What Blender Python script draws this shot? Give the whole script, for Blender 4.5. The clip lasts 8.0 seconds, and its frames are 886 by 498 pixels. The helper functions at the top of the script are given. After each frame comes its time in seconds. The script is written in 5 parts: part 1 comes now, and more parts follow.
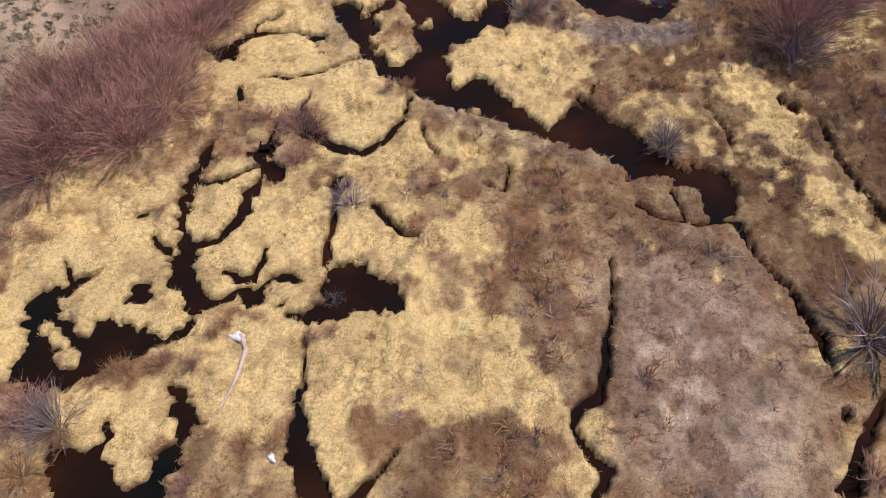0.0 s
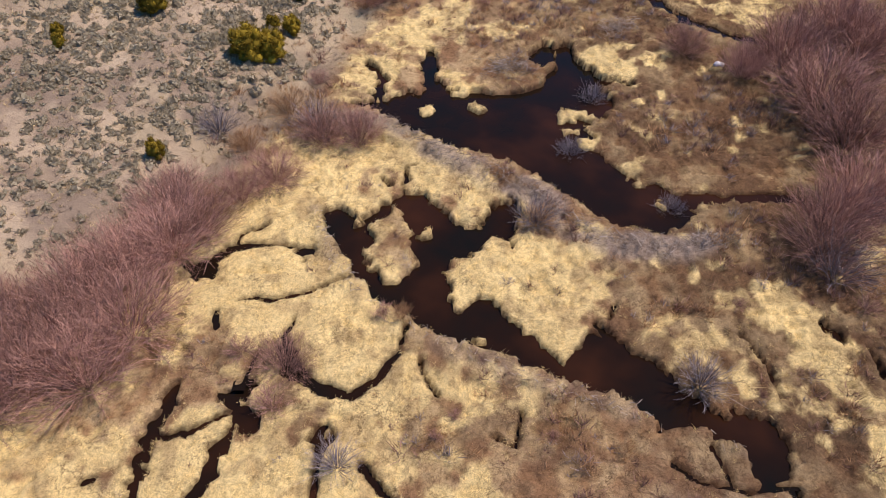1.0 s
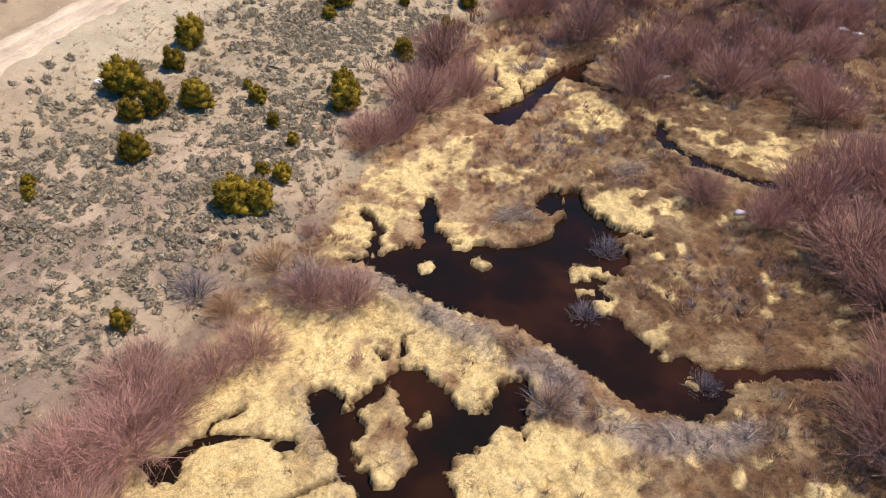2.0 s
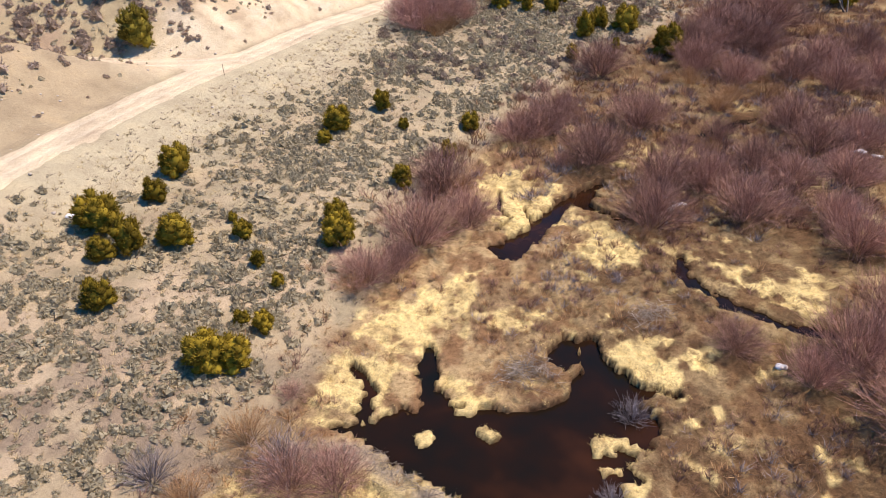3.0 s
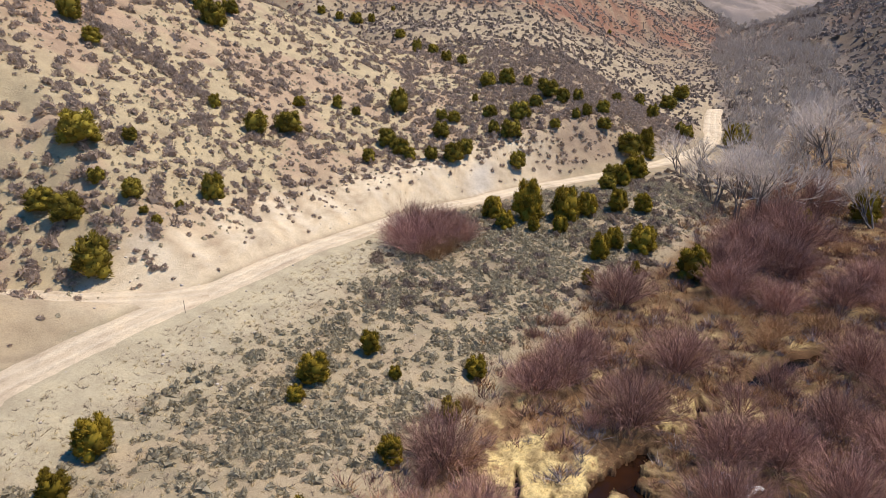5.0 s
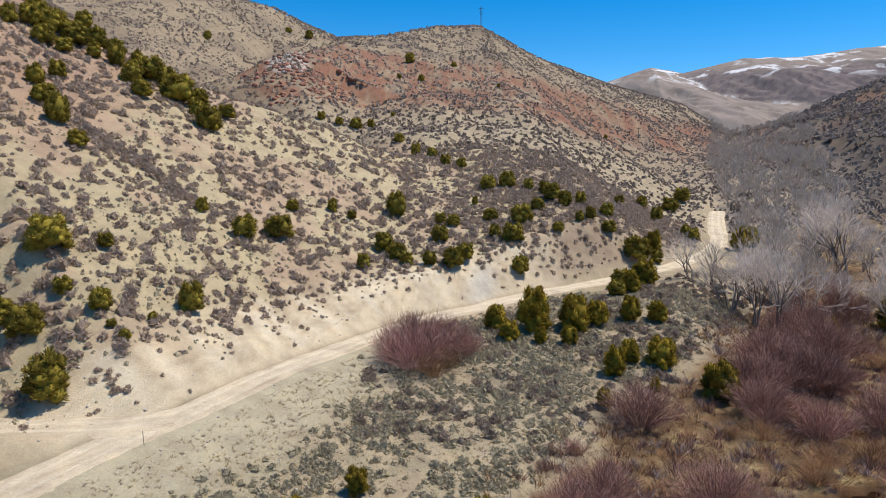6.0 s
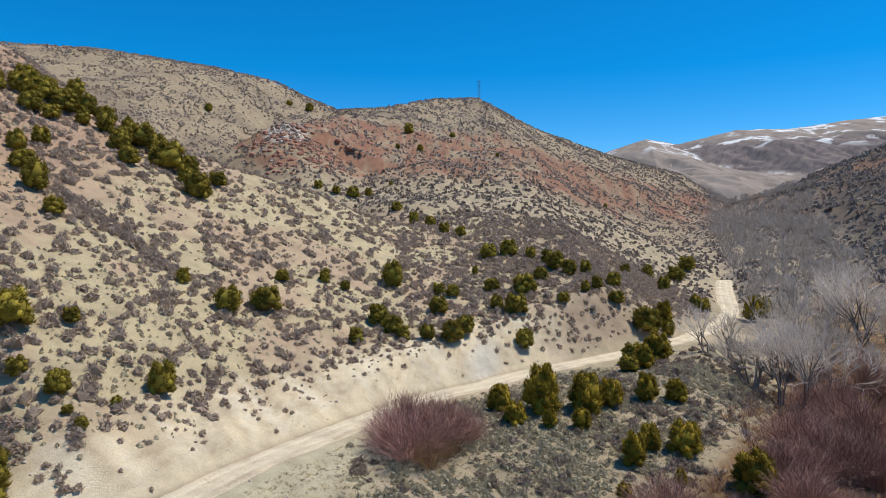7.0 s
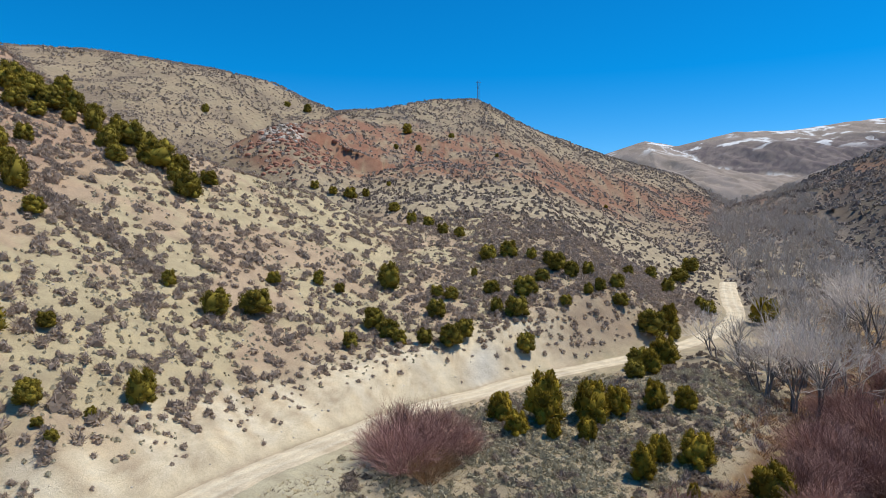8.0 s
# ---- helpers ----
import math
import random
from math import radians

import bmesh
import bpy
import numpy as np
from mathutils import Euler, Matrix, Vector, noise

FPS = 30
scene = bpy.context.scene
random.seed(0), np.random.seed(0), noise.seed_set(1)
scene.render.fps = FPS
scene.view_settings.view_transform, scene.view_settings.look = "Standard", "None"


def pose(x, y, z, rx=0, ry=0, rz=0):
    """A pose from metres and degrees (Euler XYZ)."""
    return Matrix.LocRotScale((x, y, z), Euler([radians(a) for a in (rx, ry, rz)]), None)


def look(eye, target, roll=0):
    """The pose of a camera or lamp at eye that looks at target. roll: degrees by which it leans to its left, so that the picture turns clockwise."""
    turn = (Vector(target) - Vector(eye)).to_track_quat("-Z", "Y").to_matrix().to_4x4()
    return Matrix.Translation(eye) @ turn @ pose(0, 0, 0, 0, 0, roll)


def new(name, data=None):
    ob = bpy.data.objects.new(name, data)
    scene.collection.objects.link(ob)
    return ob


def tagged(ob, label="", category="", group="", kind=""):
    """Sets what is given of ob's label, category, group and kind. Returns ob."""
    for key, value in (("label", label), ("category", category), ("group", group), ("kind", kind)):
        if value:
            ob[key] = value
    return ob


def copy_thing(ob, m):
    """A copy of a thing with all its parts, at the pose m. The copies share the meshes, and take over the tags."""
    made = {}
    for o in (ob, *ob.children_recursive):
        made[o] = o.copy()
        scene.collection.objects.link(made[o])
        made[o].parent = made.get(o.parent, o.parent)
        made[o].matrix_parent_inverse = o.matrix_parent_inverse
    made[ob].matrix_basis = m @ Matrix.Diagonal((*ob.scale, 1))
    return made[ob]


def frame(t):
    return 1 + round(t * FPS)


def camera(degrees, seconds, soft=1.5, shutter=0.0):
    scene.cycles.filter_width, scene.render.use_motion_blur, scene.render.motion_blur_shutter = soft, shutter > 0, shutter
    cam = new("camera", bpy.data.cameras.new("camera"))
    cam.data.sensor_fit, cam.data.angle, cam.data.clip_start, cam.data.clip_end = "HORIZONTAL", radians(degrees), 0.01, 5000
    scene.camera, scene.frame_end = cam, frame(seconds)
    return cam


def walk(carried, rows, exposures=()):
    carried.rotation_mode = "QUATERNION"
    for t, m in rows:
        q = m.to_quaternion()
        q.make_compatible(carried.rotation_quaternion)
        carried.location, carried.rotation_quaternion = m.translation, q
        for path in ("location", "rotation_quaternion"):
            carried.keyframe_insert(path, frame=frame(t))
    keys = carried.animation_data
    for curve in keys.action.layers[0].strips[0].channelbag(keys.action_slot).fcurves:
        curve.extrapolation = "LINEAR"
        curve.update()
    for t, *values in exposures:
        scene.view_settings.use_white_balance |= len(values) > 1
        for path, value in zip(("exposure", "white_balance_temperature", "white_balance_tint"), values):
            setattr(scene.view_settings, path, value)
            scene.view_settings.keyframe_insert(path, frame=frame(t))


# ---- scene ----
cam = camera(65.4, 8.0, soft=0.8)
METRES, EYE, TILT, LEAN, TURN = 52.0, 30.0, 4.0, 3.0, -5.9
ROWS = [
    (0.0, 0.0, 0.0, 0.0, 6.13, -60.5, -3.48),
    (0.5, -0.0094, 0.0888, -0.007, 6.07, -54.51, -3.44),
    (1.0, -0.0158, 0.1501, -0.0114, 6.04, -50.52, -3.4),
    (1.5, -0.0225, 0.2121, -0.0161, 6.0, -46.49, -3.35),
    (3.0, -0.042, 0.3979, -0.031, 5.91, -34.59, -3.2),
    (3.5, -0.0481, 0.4627, -0.037, 5.91, -30.56, -3.12),
    (4.0, -0.0545, 0.5275, -0.0432, 5.89, -26.53, -3.06),
    (4.5, -0.061, 0.5928, -0.0496, 5.87, -22.48, -3.03),
    (6.0, -0.0786, 0.7895, -0.0676, 5.78, -10.19, -2.89),
    (6.5, -0.084, 0.8542, -0.0745, 5.73, -6.09, -2.8),
    (7.0, -0.0884, 0.9144, -0.0805, 5.7, -4.42, -2.71),
    (7.5, -0.0912, 0.9609, -0.0856, 5.67, -4.25, -2.67),
    (8.0, -0.0919, 0.9915, -0.0893, 5.64, -4.24, -2.65),
]
walk(cam, [(t, pose(0, 0, EYE, TILT, LEAN, TURN) @ pose(METRES * x, METRES * y, METRES * z, 90 + pitch, roll, yaw)) for t, x, y, z, yaw, pitch, roll in ROWS], exposures=[(0.0, -0.2, 7450, 27), (1.5, 0.03, 7450, 25), (3.0, 0.3, 7700, 21), (4.0, 0.08, 7650, 20), (4.5, 0.05, 7600, 19), (6.0, -0.08, 7000, 11), (8.0, -0.14, 6800, 7)])

# ---- world, sun, exposure ----
SUN = Vector((0.46, 0.06, 1.0)).normalized()
world = bpy.data.worlds.new("sky")
scene.world = world
world.use_nodes = True
wn = world.node_tree.nodes
sky = wn.new("ShaderNodeTexSky")
sky.sky_type, sky.sun_disc = "NISHITA", False
sky.sun_elevation, sky.sun_rotation = math.asin(SUN.z), math.atan2(SUN.x, SUN.y)
sky.altitude, sky.air_density, sky.dust_density, sky.ozone_density = 2400, 1.0, 0.0, 3.0
wn["Background"].inputs[1].default_value = 0.15
deep = wn.new("ShaderNodeHueSaturation")
deep.inputs["Saturation"].default_value, deep.inputs["Value"].default_value = 1.48, 1.22
world.node_tree.links.new(sky.outputs[0], deep.inputs["Color"])
world.node_tree.links.new(deep.outputs[0], wn["Background"].inputs[0])
sun_lamp = new("sun", bpy.data.lights.new("sun", "SUN"))
sun_lamp.data.energy, sun_lamp.data.angle, sun_lamp.data.color = 5.0, radians(0.55), (1.0, 0.95, 0.86)
sun_lamp.matrix_world = look((0, 0, 60), Vector((0, 0, 60)) - SUN)


# -- land --
def lattice(x, y, seed):
    """Smooth noise from 0 to 1 on a unit lattice."""
    xi, yi = np.floor(x), np.floor(y)
    u, v = x - xi, y - yi
    u, v = u * u * (3 - 2 * u), v * v * (3 - 2 * v)

    def corner(a, b):
        h = np.sin(a * 127.1 + b * 311.7 + seed * 74.7) * 43758.5453
        return h - np.floor(h)
    return (corner(xi, yi) * (1 - u) + corner(xi + 1, yi) * u) * (1 - v) + (corner(xi, yi + 1) * (1 - u) + corner(xi + 1, yi + 1) * u) * v


def fbm(x, y, size, seed, octaves=4):
    total, gain = 0.0, 1.0
    norm = 0.0
    for k in range(octaves):
        total = total + gain * lattice(x / size * 2 ** k + 13.7 * k, y / size * 2 ** k - 7.1 * k, seed + k)
        norm += gain
        gain *= 0.5
    return total / norm


def step(a, b, v):
    u = np.clip((v - a) / (b - a), 0, 1)
    return u * u * (3 - 2 * u)


def smax(a, b, k):
    h = np.clip(0.5 + 0.5 * (a - b) / k, 0, 1)
    return b * (1 - h) + a * h + k * h * (1 - h)


def along(x, y, line):
    """Distance to a polyline, positive on its left, and its further values at the nearest place."""
    best = np.full(np.shape(x), 1e9)
    side = np.zeros(np.shape(x))
    value = np.zeros(np.shape(x))
    for p, q in zip(line[:-1], line[1:]):
        dx, dy = q[0] - p[0], q[1] - p[1]
        s = np.clip(((x - p[0]) * dx + (y - p[1]) * dy) / (dx * dx + dy * dy), 0, 1)
        d = np.hypot(x - p[0] - s * dx, y - p[1] - s * dy)
        near = d < best
        best = np.where(near, d, best)
        side = np.where(near, np.sign(dx * (y - p[1]) - dy * (x - p[0])), side)
        if len(p) > 2:
            value = np.where(near, p[2] + s * (q[2] - p[2]), value)
    return best * np.where(side == 0, 1, side), value


def ridge(x, y, line, fall, soft=4.0, rough=0.0):
    d, z = along(x, y, line)
    d = np.abs(d)
    return z - fall * (np.sqrt(d * d + soft * soft) - soft) + rough


ROAD = [(-43.5, 5.4, 6.6), (-38.5, 40.4, 7.4), (-35.8, 60.4, 8.0), (-31.6, 75.6, 8.3), (-29.4, 82.7, 8.4), (-26.1, 92.1, 8.7), (-21.1, 101.1, 9.0), (-16.7, 111.1, 9.5), (-11.2, 119.8, 9.8), (-5.1, 130.1, 10.0), (0.8, 138.0, 10.2), (7.0, 142.9, 10.4),
        (10.4, 146.8, 10.8), (19.4, 153.3, 11.3), (29.9, 160.8, 11.8), (42.2, 170.0, 12.6), (52.9, 182.0, 13.3), (62.6, 196.0, 14.0), (70.0, 212.0, 14.6), (75.7, 228.0, 15.2), (92.6, 272.0, 19.0), (130.0, 340.0, 27.0), (190.0, 440.0, 42.0)]


def rounded(line, times=2):
    """The same line with its corners cut."""
    for _ in range(times):
        cut = [line[0]]
        for p, q in zip(line[:-1], line[1:]):
            cut += [tuple(0.75 * a + 0.25 * b for a, b in zip(p, q)), tuple(0.25 * a + 0.75 * b for a, b in zip(p, q))]
        line = cut + [line[-1]]
    return line


ROAD = rounded(ROAD)
TRACK = [(-22.6, 99, 8.95), (-26.5, 97.2, 8.9), (-34, 96.2, 8.95), (-46, 96.6, 9.4), (-75, 93, 11)]
BANK = [(-34, -60), (-28, 0), (-21, 27), (-16.5, 33.5), (-12.8, 43), (-8.6, 51), (-5.9, 60), (-3.6, 66), (1, 80), (7, 92), (18, 106), (31, 120), (44, 138), (57, 158), (76, 188), (100, 232), (150, 310), (230, 440)]
SPUR = [(-300, 260, 160), (-160, 215, 98), (-96, 200, 69), (-72, 190, 60), (-56, 188, 53), (-42, 195, 46), (-20, 208, 38), (12, 218, 29), (32, 207, 23), (56, 216, 15)]
CREST = [(-900, 560, 270), (-344, 600, 190), (-268, 610, 188), (-185, 640, 181), (-144, 670, 177), (-117, 690, 166), (-84, 640, 146), (-37, 540, 128), (-19, 575, 139), (-2, 605, 148),
         (33, 632, 154), (57, 650, 146), (91, 680, 136), (165, 730, 121), (245, 765, 107), (321, 800, 76), (350, 830, 50)]
KNOB = [(-48, 470, 110), (-50, 410, 98), (-60, 325, 77), (-42, 285, 52)]
EAST = [(420, -200, 120), (380, 200, 105), (430, 420, 118), (385, 620, 115), (385, 800, 88), (400, 960, 60)]
FAR = [(300, 3100, 300), (600, 3050, 400), (898, 3050, 500), (1021, 3000, 468), (1267, 3000, 529), (1512, 3000, 537), (1757, 3000, 574), (1925, 3000, 592), (2700, 2900, 660)]
FAR_SPUR = [(1500, 2000, 420), (1150, 1400, 250), (850, 1430, 190), (640, 1500, 120)]
FLOOR_Y = (-400, 0, 20, 44, 50, 62, 80, 110, 135, 200, 300, 476, 750, 1500, 3400)
FLOOR_Z = (-9, 0.8, 0.95, 1.35, 1.75, 2.0, 2.75, 4.3, 6, 12, 23, 43, 58, 105, 220)


def valley(x, y):
    return np.interp(y, FLOOR_Y, FLOOR_Z) + 0.012 * np.clip(x, -20, 40)


def terrain(x, y):
    """The height of the land without its channels."""
    x, y = np.asarray(x, float), np.asarray(y, float)
    low = valley(x, y)
    d, _ = along(x, y, BANK)
    d = d + 3.0 * (fbm(x, y, 9, 5) - 0.5)
    dr, zr = along(x, y, ROAD)
    bank = low + 0.9 * step(0, 4.5, d) + 0.135 * np.clip(d, 0, 400)
    bank = np.minimum(bank, np.maximum(zr - 0.5, low))
    gully = fbm(x * 0.8 + y * 0.5, y * 0.25 - x * 0.15, 16, 21)
    broad = fbm(x, y, 90, 40)
    z = bank + 0.25 * (fbm(x, y, 3.0, 9) - 0.5) * step(0, 3, d)
    slope = smax(25 - 0.42 * (x + 24) + 0.29 * (y - 156) - 0.07 * np.minimum(x + 24, 0), 15.5 - 0.15 * (x - 34) + 0.2 * (y - 187), 3.0)
    over, _ = along(x, y, SPUR)
    slope = slope + 3.0 * (gully - 0.5) + 1.2 * (fbm(x, y, 7, 3) - 0.5) - 0.6 * (np.sqrt(np.clip(over, 0, None) ** 2 + 25) - 5)
    z = smax(z, slope, 1.5)
    far = step(150, 330, y)
    creases = np.abs(fbm(x + 0.35 * y, 0.3 * y, 46, 77) - 0.5) * 2
    cx, cy, cz = (np.array(v, float) for v in zip(*CREST))
    d = np.interp(x, cx, cy) - y
    wild = far * (14 * (broad - 0.5) + 9 * (creases - 0.3) + 4 * (fbm(x, y, 22, 8) - 0.5)) * step(0, 60, np.abs(d))
    d = np.sqrt(d * d + 225) - 15
    z = smax(z, np.interp(x, cx, cz) - 0.36 * np.minimum(d, 200) - 0.25 * np.clip(d - 200, 0, None) - 0.5 * np.clip(x - 350, 0, None) + wild, 4)
    z = smax(z, ridge(x, y, KNOB, 0.47, 5.0, 5 * (fbm(x, y, 16, 15) - 0.5)), 3)
    ex, ey, ez = (np.array(v, float) for v in zip(*EAST))
    d = np.sqrt((np.interp(y, ey, ex) - x) ** 2 + 400) - 20
    z = smax(z, np.interp(y, ey, ez) - 0.4 * d - 0.5 * np.clip(y - 960, 0, None) + 16 * (broad - 0.5) + 10 * (creases - 0.4), 5)
    folds = np.abs(fbm(x + 0.35 * y, 0.35 * y, 300, 55, 5) - 0.5) * 2
    z = smax(z, ridge(x, y, FAR, 0.36, 60.0, step(1400, 2300, y) * (150 * (folds - 0.3)) * step(0, 500, np.abs(along(x, y, FAR)[0]))), 20)
    z = smax(z, ridge(x, y, FAR_SPUR, 0.42, 20.0, 36 * (folds - 0.3)), 12)
    dt, zt = along(x, y, TRACK)
    for dd, zz, half, cut in ((dt, zt, 2.2, 0.55), (dr, zr, 2.45, 0.92)):
        a = np.abs(dd)
        rough = 1 + 0.35 * (fbm(x, y, 5, 31) - 0.5)
        z = np.minimum(z, zz + cut * rough * np.clip(a - half, 0, None) + 0.010 * a * a)
        z = np.where((dd < 0) & (a < 45) & (cut > 0.6), np.minimum(z, zz + 0.03 * np.clip(a - half, 0, None)), z)
        z = np.maximum(z, zz - 0.5 * np.clip(a - half, 0, None))
        z = z - 0.05 * np.exp(-((a - 0.85) / 0.28) ** 2)
    return z
# channels: the water's level and the middle line with its widths
CHANNELS = []
CHANNELS.append((0.62, [(-17.54, 17.01, 0.33), (-17.20, 17.52, 0.25), (-16.74, 17.72, 0.25), (-16.39, 18.18, 0.17)]))
CHANNELS.append((0.62, [(-13.43, 19.43, 0.46), (-14.15, 19.83, 0.35), (-14.42, 20.25, 0.14)]))
CHANNELS.append((0.62, [(-15.50, 21.50, 0.27), (-15.09, 21.62, 0.27)]))
CHANNELS.append((0.62, [(-18.49, 18.70, 0.08), (-17.99, 17.94, 0.17), (-17.63, 17.29, 0.14)]))
CHANNELS.append((0.62, [(-13.16, 23.46, 0.79), (-12.89, 24.53, 0.62), (-12.63, 25.43, 0.69), (-12.63, 26.48, 0.25)]))
CHANNELS.append((0.62, [(-12.05, 19.65, 0.46), (-10.81, 20.22, 0.49), (-10.14, 21.49, 0.62), (-9.77, 22.88, 0.60), (-9.49, 24.05, 0.49), (-9.28, 24.78, 0.50)]))
CHANNELS.append((0.62, [(-12.73, 23.70, 0.37), (-11.51, 23.71, 0.31), (-10.49, 24.56, 0.22), (-9.88, 25.01, 0.37)]))
# the wide far end is a grey bush's shadow, drawn as water
CHANNELS.append((0.62, [(-5.35, 18.55, 0.34), (-5.42, 19.92, 0.32), (-5.24, 21.17, 0.27), (-5.30, 22.47, 0.24), (-5.26, 23.44, 0.73), (-5.19, 24.11, 0.68)]))
CHANNELS.append((0.62, [(-10.97, 16.06, 0.38), (-10.21, 16.37, 0.27), (-9.41, 16.98, 0.33), (-8.82, 16.89, 0.33)]))
CHANNELS.append((0.62, [(-10.43, 18.11, 0.22), (-9.94, 17.98, 0.34), (-9.58, 17.52, 0.31), (-8.98, 17.72, 0.39), (-8.68, 18.52, 0.25), (-8.55, 19.61, 0.17)]))
CHANNELS.append((0.62, [(-7.59, 17.74, 0.33), (-7.14, 17.91, 0.31), (-6.60, 17.62, 0.22)]))
CHANNELS.append((0.62, [(-8.52, 17.05, 0.28), (-8.20, 17.54, 0.25), (-7.90, 17.73, 0.17)]))
CHANNELS.append((0.62, [(-5.88, 14.77, 0.13), (-5.85, 13.33, 0.16), (-5.67, 11.96, 0.20)]))
CHANNELS.append((0.62, [(-5.88, 11.95, 0.38), (-5.92, 10.77, 0.50), (-5.78, 9.64, 0.68), (-5.41, 8.44, 0.95), (-4.78, 6.96, 1.15)]))
# a shadowy line in the grass, put in as a strip of dark water
CHANNELS.append((0.62, [(-1.50, 9.10, 0.12), (-2.41, 8.22, 0.21), (-3.29, 7.25, 0.56)]))
CHANNELS.append((0.62, [(8.89, 18.86, 0.17), (8.79, 17.04, 0.19), (8.72, 15.78, 0.22), (8.15, 14.58, 0.29), (7.91, 13.14, 0.36), (7.48, 11.76, 0.38), (6.42, 10.97, 0.30), (6.11, 10.32, 0.25), (6.47, 9.58, 0.27), (6.75, 8.85, 0.31), (7.41, 8.37, 0.48), (6.91, 7.33, 0.47)]))
CHANNELS.append((0.62, [(16.04, 21.04, 0.36), (16.23, 19.17, 0.20), (16.95, 18.09, 0.23), (17.68, 17.12, 0.36), (17.87, 15.86, 0.38), (18.33, 14.65, 0.48), (18.38, 13.77, 0.37), (18.43, 12.59, 0.16)]))
CHANNELS.append((0.62, [(20.35, 11.84, 0.26), (18.86, 9.76, 0.44), (17.24, 7.60, 0.61)]))
CHANNELS.append((0.62, [(18.17, 10.82, 0.35), (18.23, 10.56, 0.30)]))
CHANNELS.append((0.62, [(-3.18, 22.20, 0.36), (-2.30, 21.21, 0.30), (-1.62, 20.49, 0.18), (-0.80, 20.39, 0.09)]))
CHANNELS.append((0.62, [(-0.78, 27.78, 0.13), (-0.28, 26.65, 0.13), (0.20, 25.81, 0.16)]))
CHANNELS.append((0.62, [(2.82, 23.73, 0.09), (3.87, 23.16, 0.12), (4.12, 24.95, 0.13)]))
CHANNELS.append((0.62, [(-11.73, 11.92, 0.20), (-10.46, 10.57, 0.20), (-9.87, 10.32, 0.17)]))
CHANNELS.append((0.92, [(22.16, 28.72, 0.17), (22.36, 26.18, 0.22), (22.83, 23.73, 0.31), (23.78, 21.38, 0.36)]))
CHANNELS.append((0.92, [(-6.38, 26.63, 0.38), (-5.15, 25.89, 0.47), (-4.04, 25.70, 0.47), (-2.83, 26.68, 0.38), (-1.86, 28.23, 0.39), (-1.52, 29.93, 0.30)]))
CHANNELS.append((0.92, [(10.85, 22.24, 0.18), (11.90, 21.40, 0.15), (12.92, 21.26, 0.18), (13.90, 20.98, 0.15), (15.72, 21.19, 0.27)]))
CHANNELS.append((0.92, [(12.84, 23.22, 0.24), (13.11, 22.27, 0.15), (13.08, 21.34, 0.15)]))
CHANNELS.append((0.92, [(15.83, 29.40, 0.17), (16.76, 27.61, 0.13), (16.79, 25.68, 0.09)]))
CHANNELS.append((0.92, [(20.57, 30.18, 0.47), (21.32, 29.03, 0.53)]))
CHANNELS.append((0.92, [(-12.70, 34.33, 0.72), (-11.58, 35.54, 0.46), (-9.87, 35.84, 0.19), (-8.16, 35.73, 0.18), (-7.06, 35.54, 0.18)]))
CHANNELS.append((0.92, [(-11.58, 35.54, 0.18), (-11.26, 36.56, 0.09), (-9.87, 37.41, 0.10)]))
CHANNELS.append((0.92, [(-10.68, 31.69, 0.11), (-9.63, 31.80, 0.17), (-8.87, 31.53, 0.17), (-7.69, 32.05, 0.14), (-6.07, 32.69, 0.12), (-4.81, 33.13, 0.09)]))
CHANNELS.append((0.92, [(-7.29, 30.49, 0.11), (-7.48, 29.85, 0.16), (-7.73, 29.14, 0.32)]))
CHANNELS.append((0.92, [(-11.56, 30.95, 0.19), (-11.33, 29.83, 0.22)]))
CHANNELS.append((0.92, [(-9.00, 28.18, 0.13), (-9.20, 27.32, 0.15), (-9.39, 26.50, 0.20)]))
CHANNELS.append((0.92, [(-1.82, 41.47, 0.34), (-1.93, 42.68, 0.14), (-1.28, 43.11, 0.07)]))
CHANNELS.append((0.92, [(-2.75, 40.96, 0.17), (-3.55, 41.64, 0.10)]))
CHANNELS.append((0.92, [(9.18, 30.43, 0.11), (9.72, 31.42, 0.23)]))
CHANNELS.append((1.50, [(15.49, 39.57, 0.79), (18.50, 39.65, 0.53), (22.11, 39.50, 0.59), (23.83, 38.88, 0.46)]))
CHANNELS.append((2.20, [(19.03, 66.95, 0.62), (18.31, 64.72, 0.85), (19.17, 62.66, 0.99), (20.79, 60.33, 0.95), (23.13, 58.38, 0.76), (25.37, 57.46, 0.67), (28.83, 56.89, 0.59)]))
CHANNELS.append((2.10, [(5.62, 68.06, 2.51), (8.09, 71.10, 1.76), (10.82, 75.18, 1.41), (13.40, 78.24, 1.49), (15.31, 80.19, 1.00)]))
CHANNELS.append((2.10, [(11.34, 76.74, 1.19), (13.52, 75.20, 1.08), (15.76, 73.03, 0.87)]))
CHANNELS.append((2.10, [(13.46, 77.57, 0.61), (16.10, 76.94, 0.60)]))
CHANNELS.append((2.10, [(5.76, 78.52, 0.26), (5.36, 74.91, 0.25), (6.20, 72.97, 0.28), (4.83, 71.08, 0.23)]))
CHANNELS.append((2.10, [(7.96, 72.77, 0.24), (7.67, 74.93, 0.16)]))
CHANNELS.append((2.75, [(17.50, 82.83, 0.66), (19.92, 82.26, 1.03), (23.60, 83.30, 0.67)]))
CHANNELS.append((2.75, [(22.13, 87.44, 0.61), (20.42, 83.07, 0.47)]))
CHANNELS.append((3.20, [(27.89, 90.46, 1.27), (31.96, 93.62, 2.00), (36.50, 96.63, 1.04)]))
CHANNELS.append((3.20, [(30.07, 89.98, 0.63), (31.98, 89.00, 0.73)]))
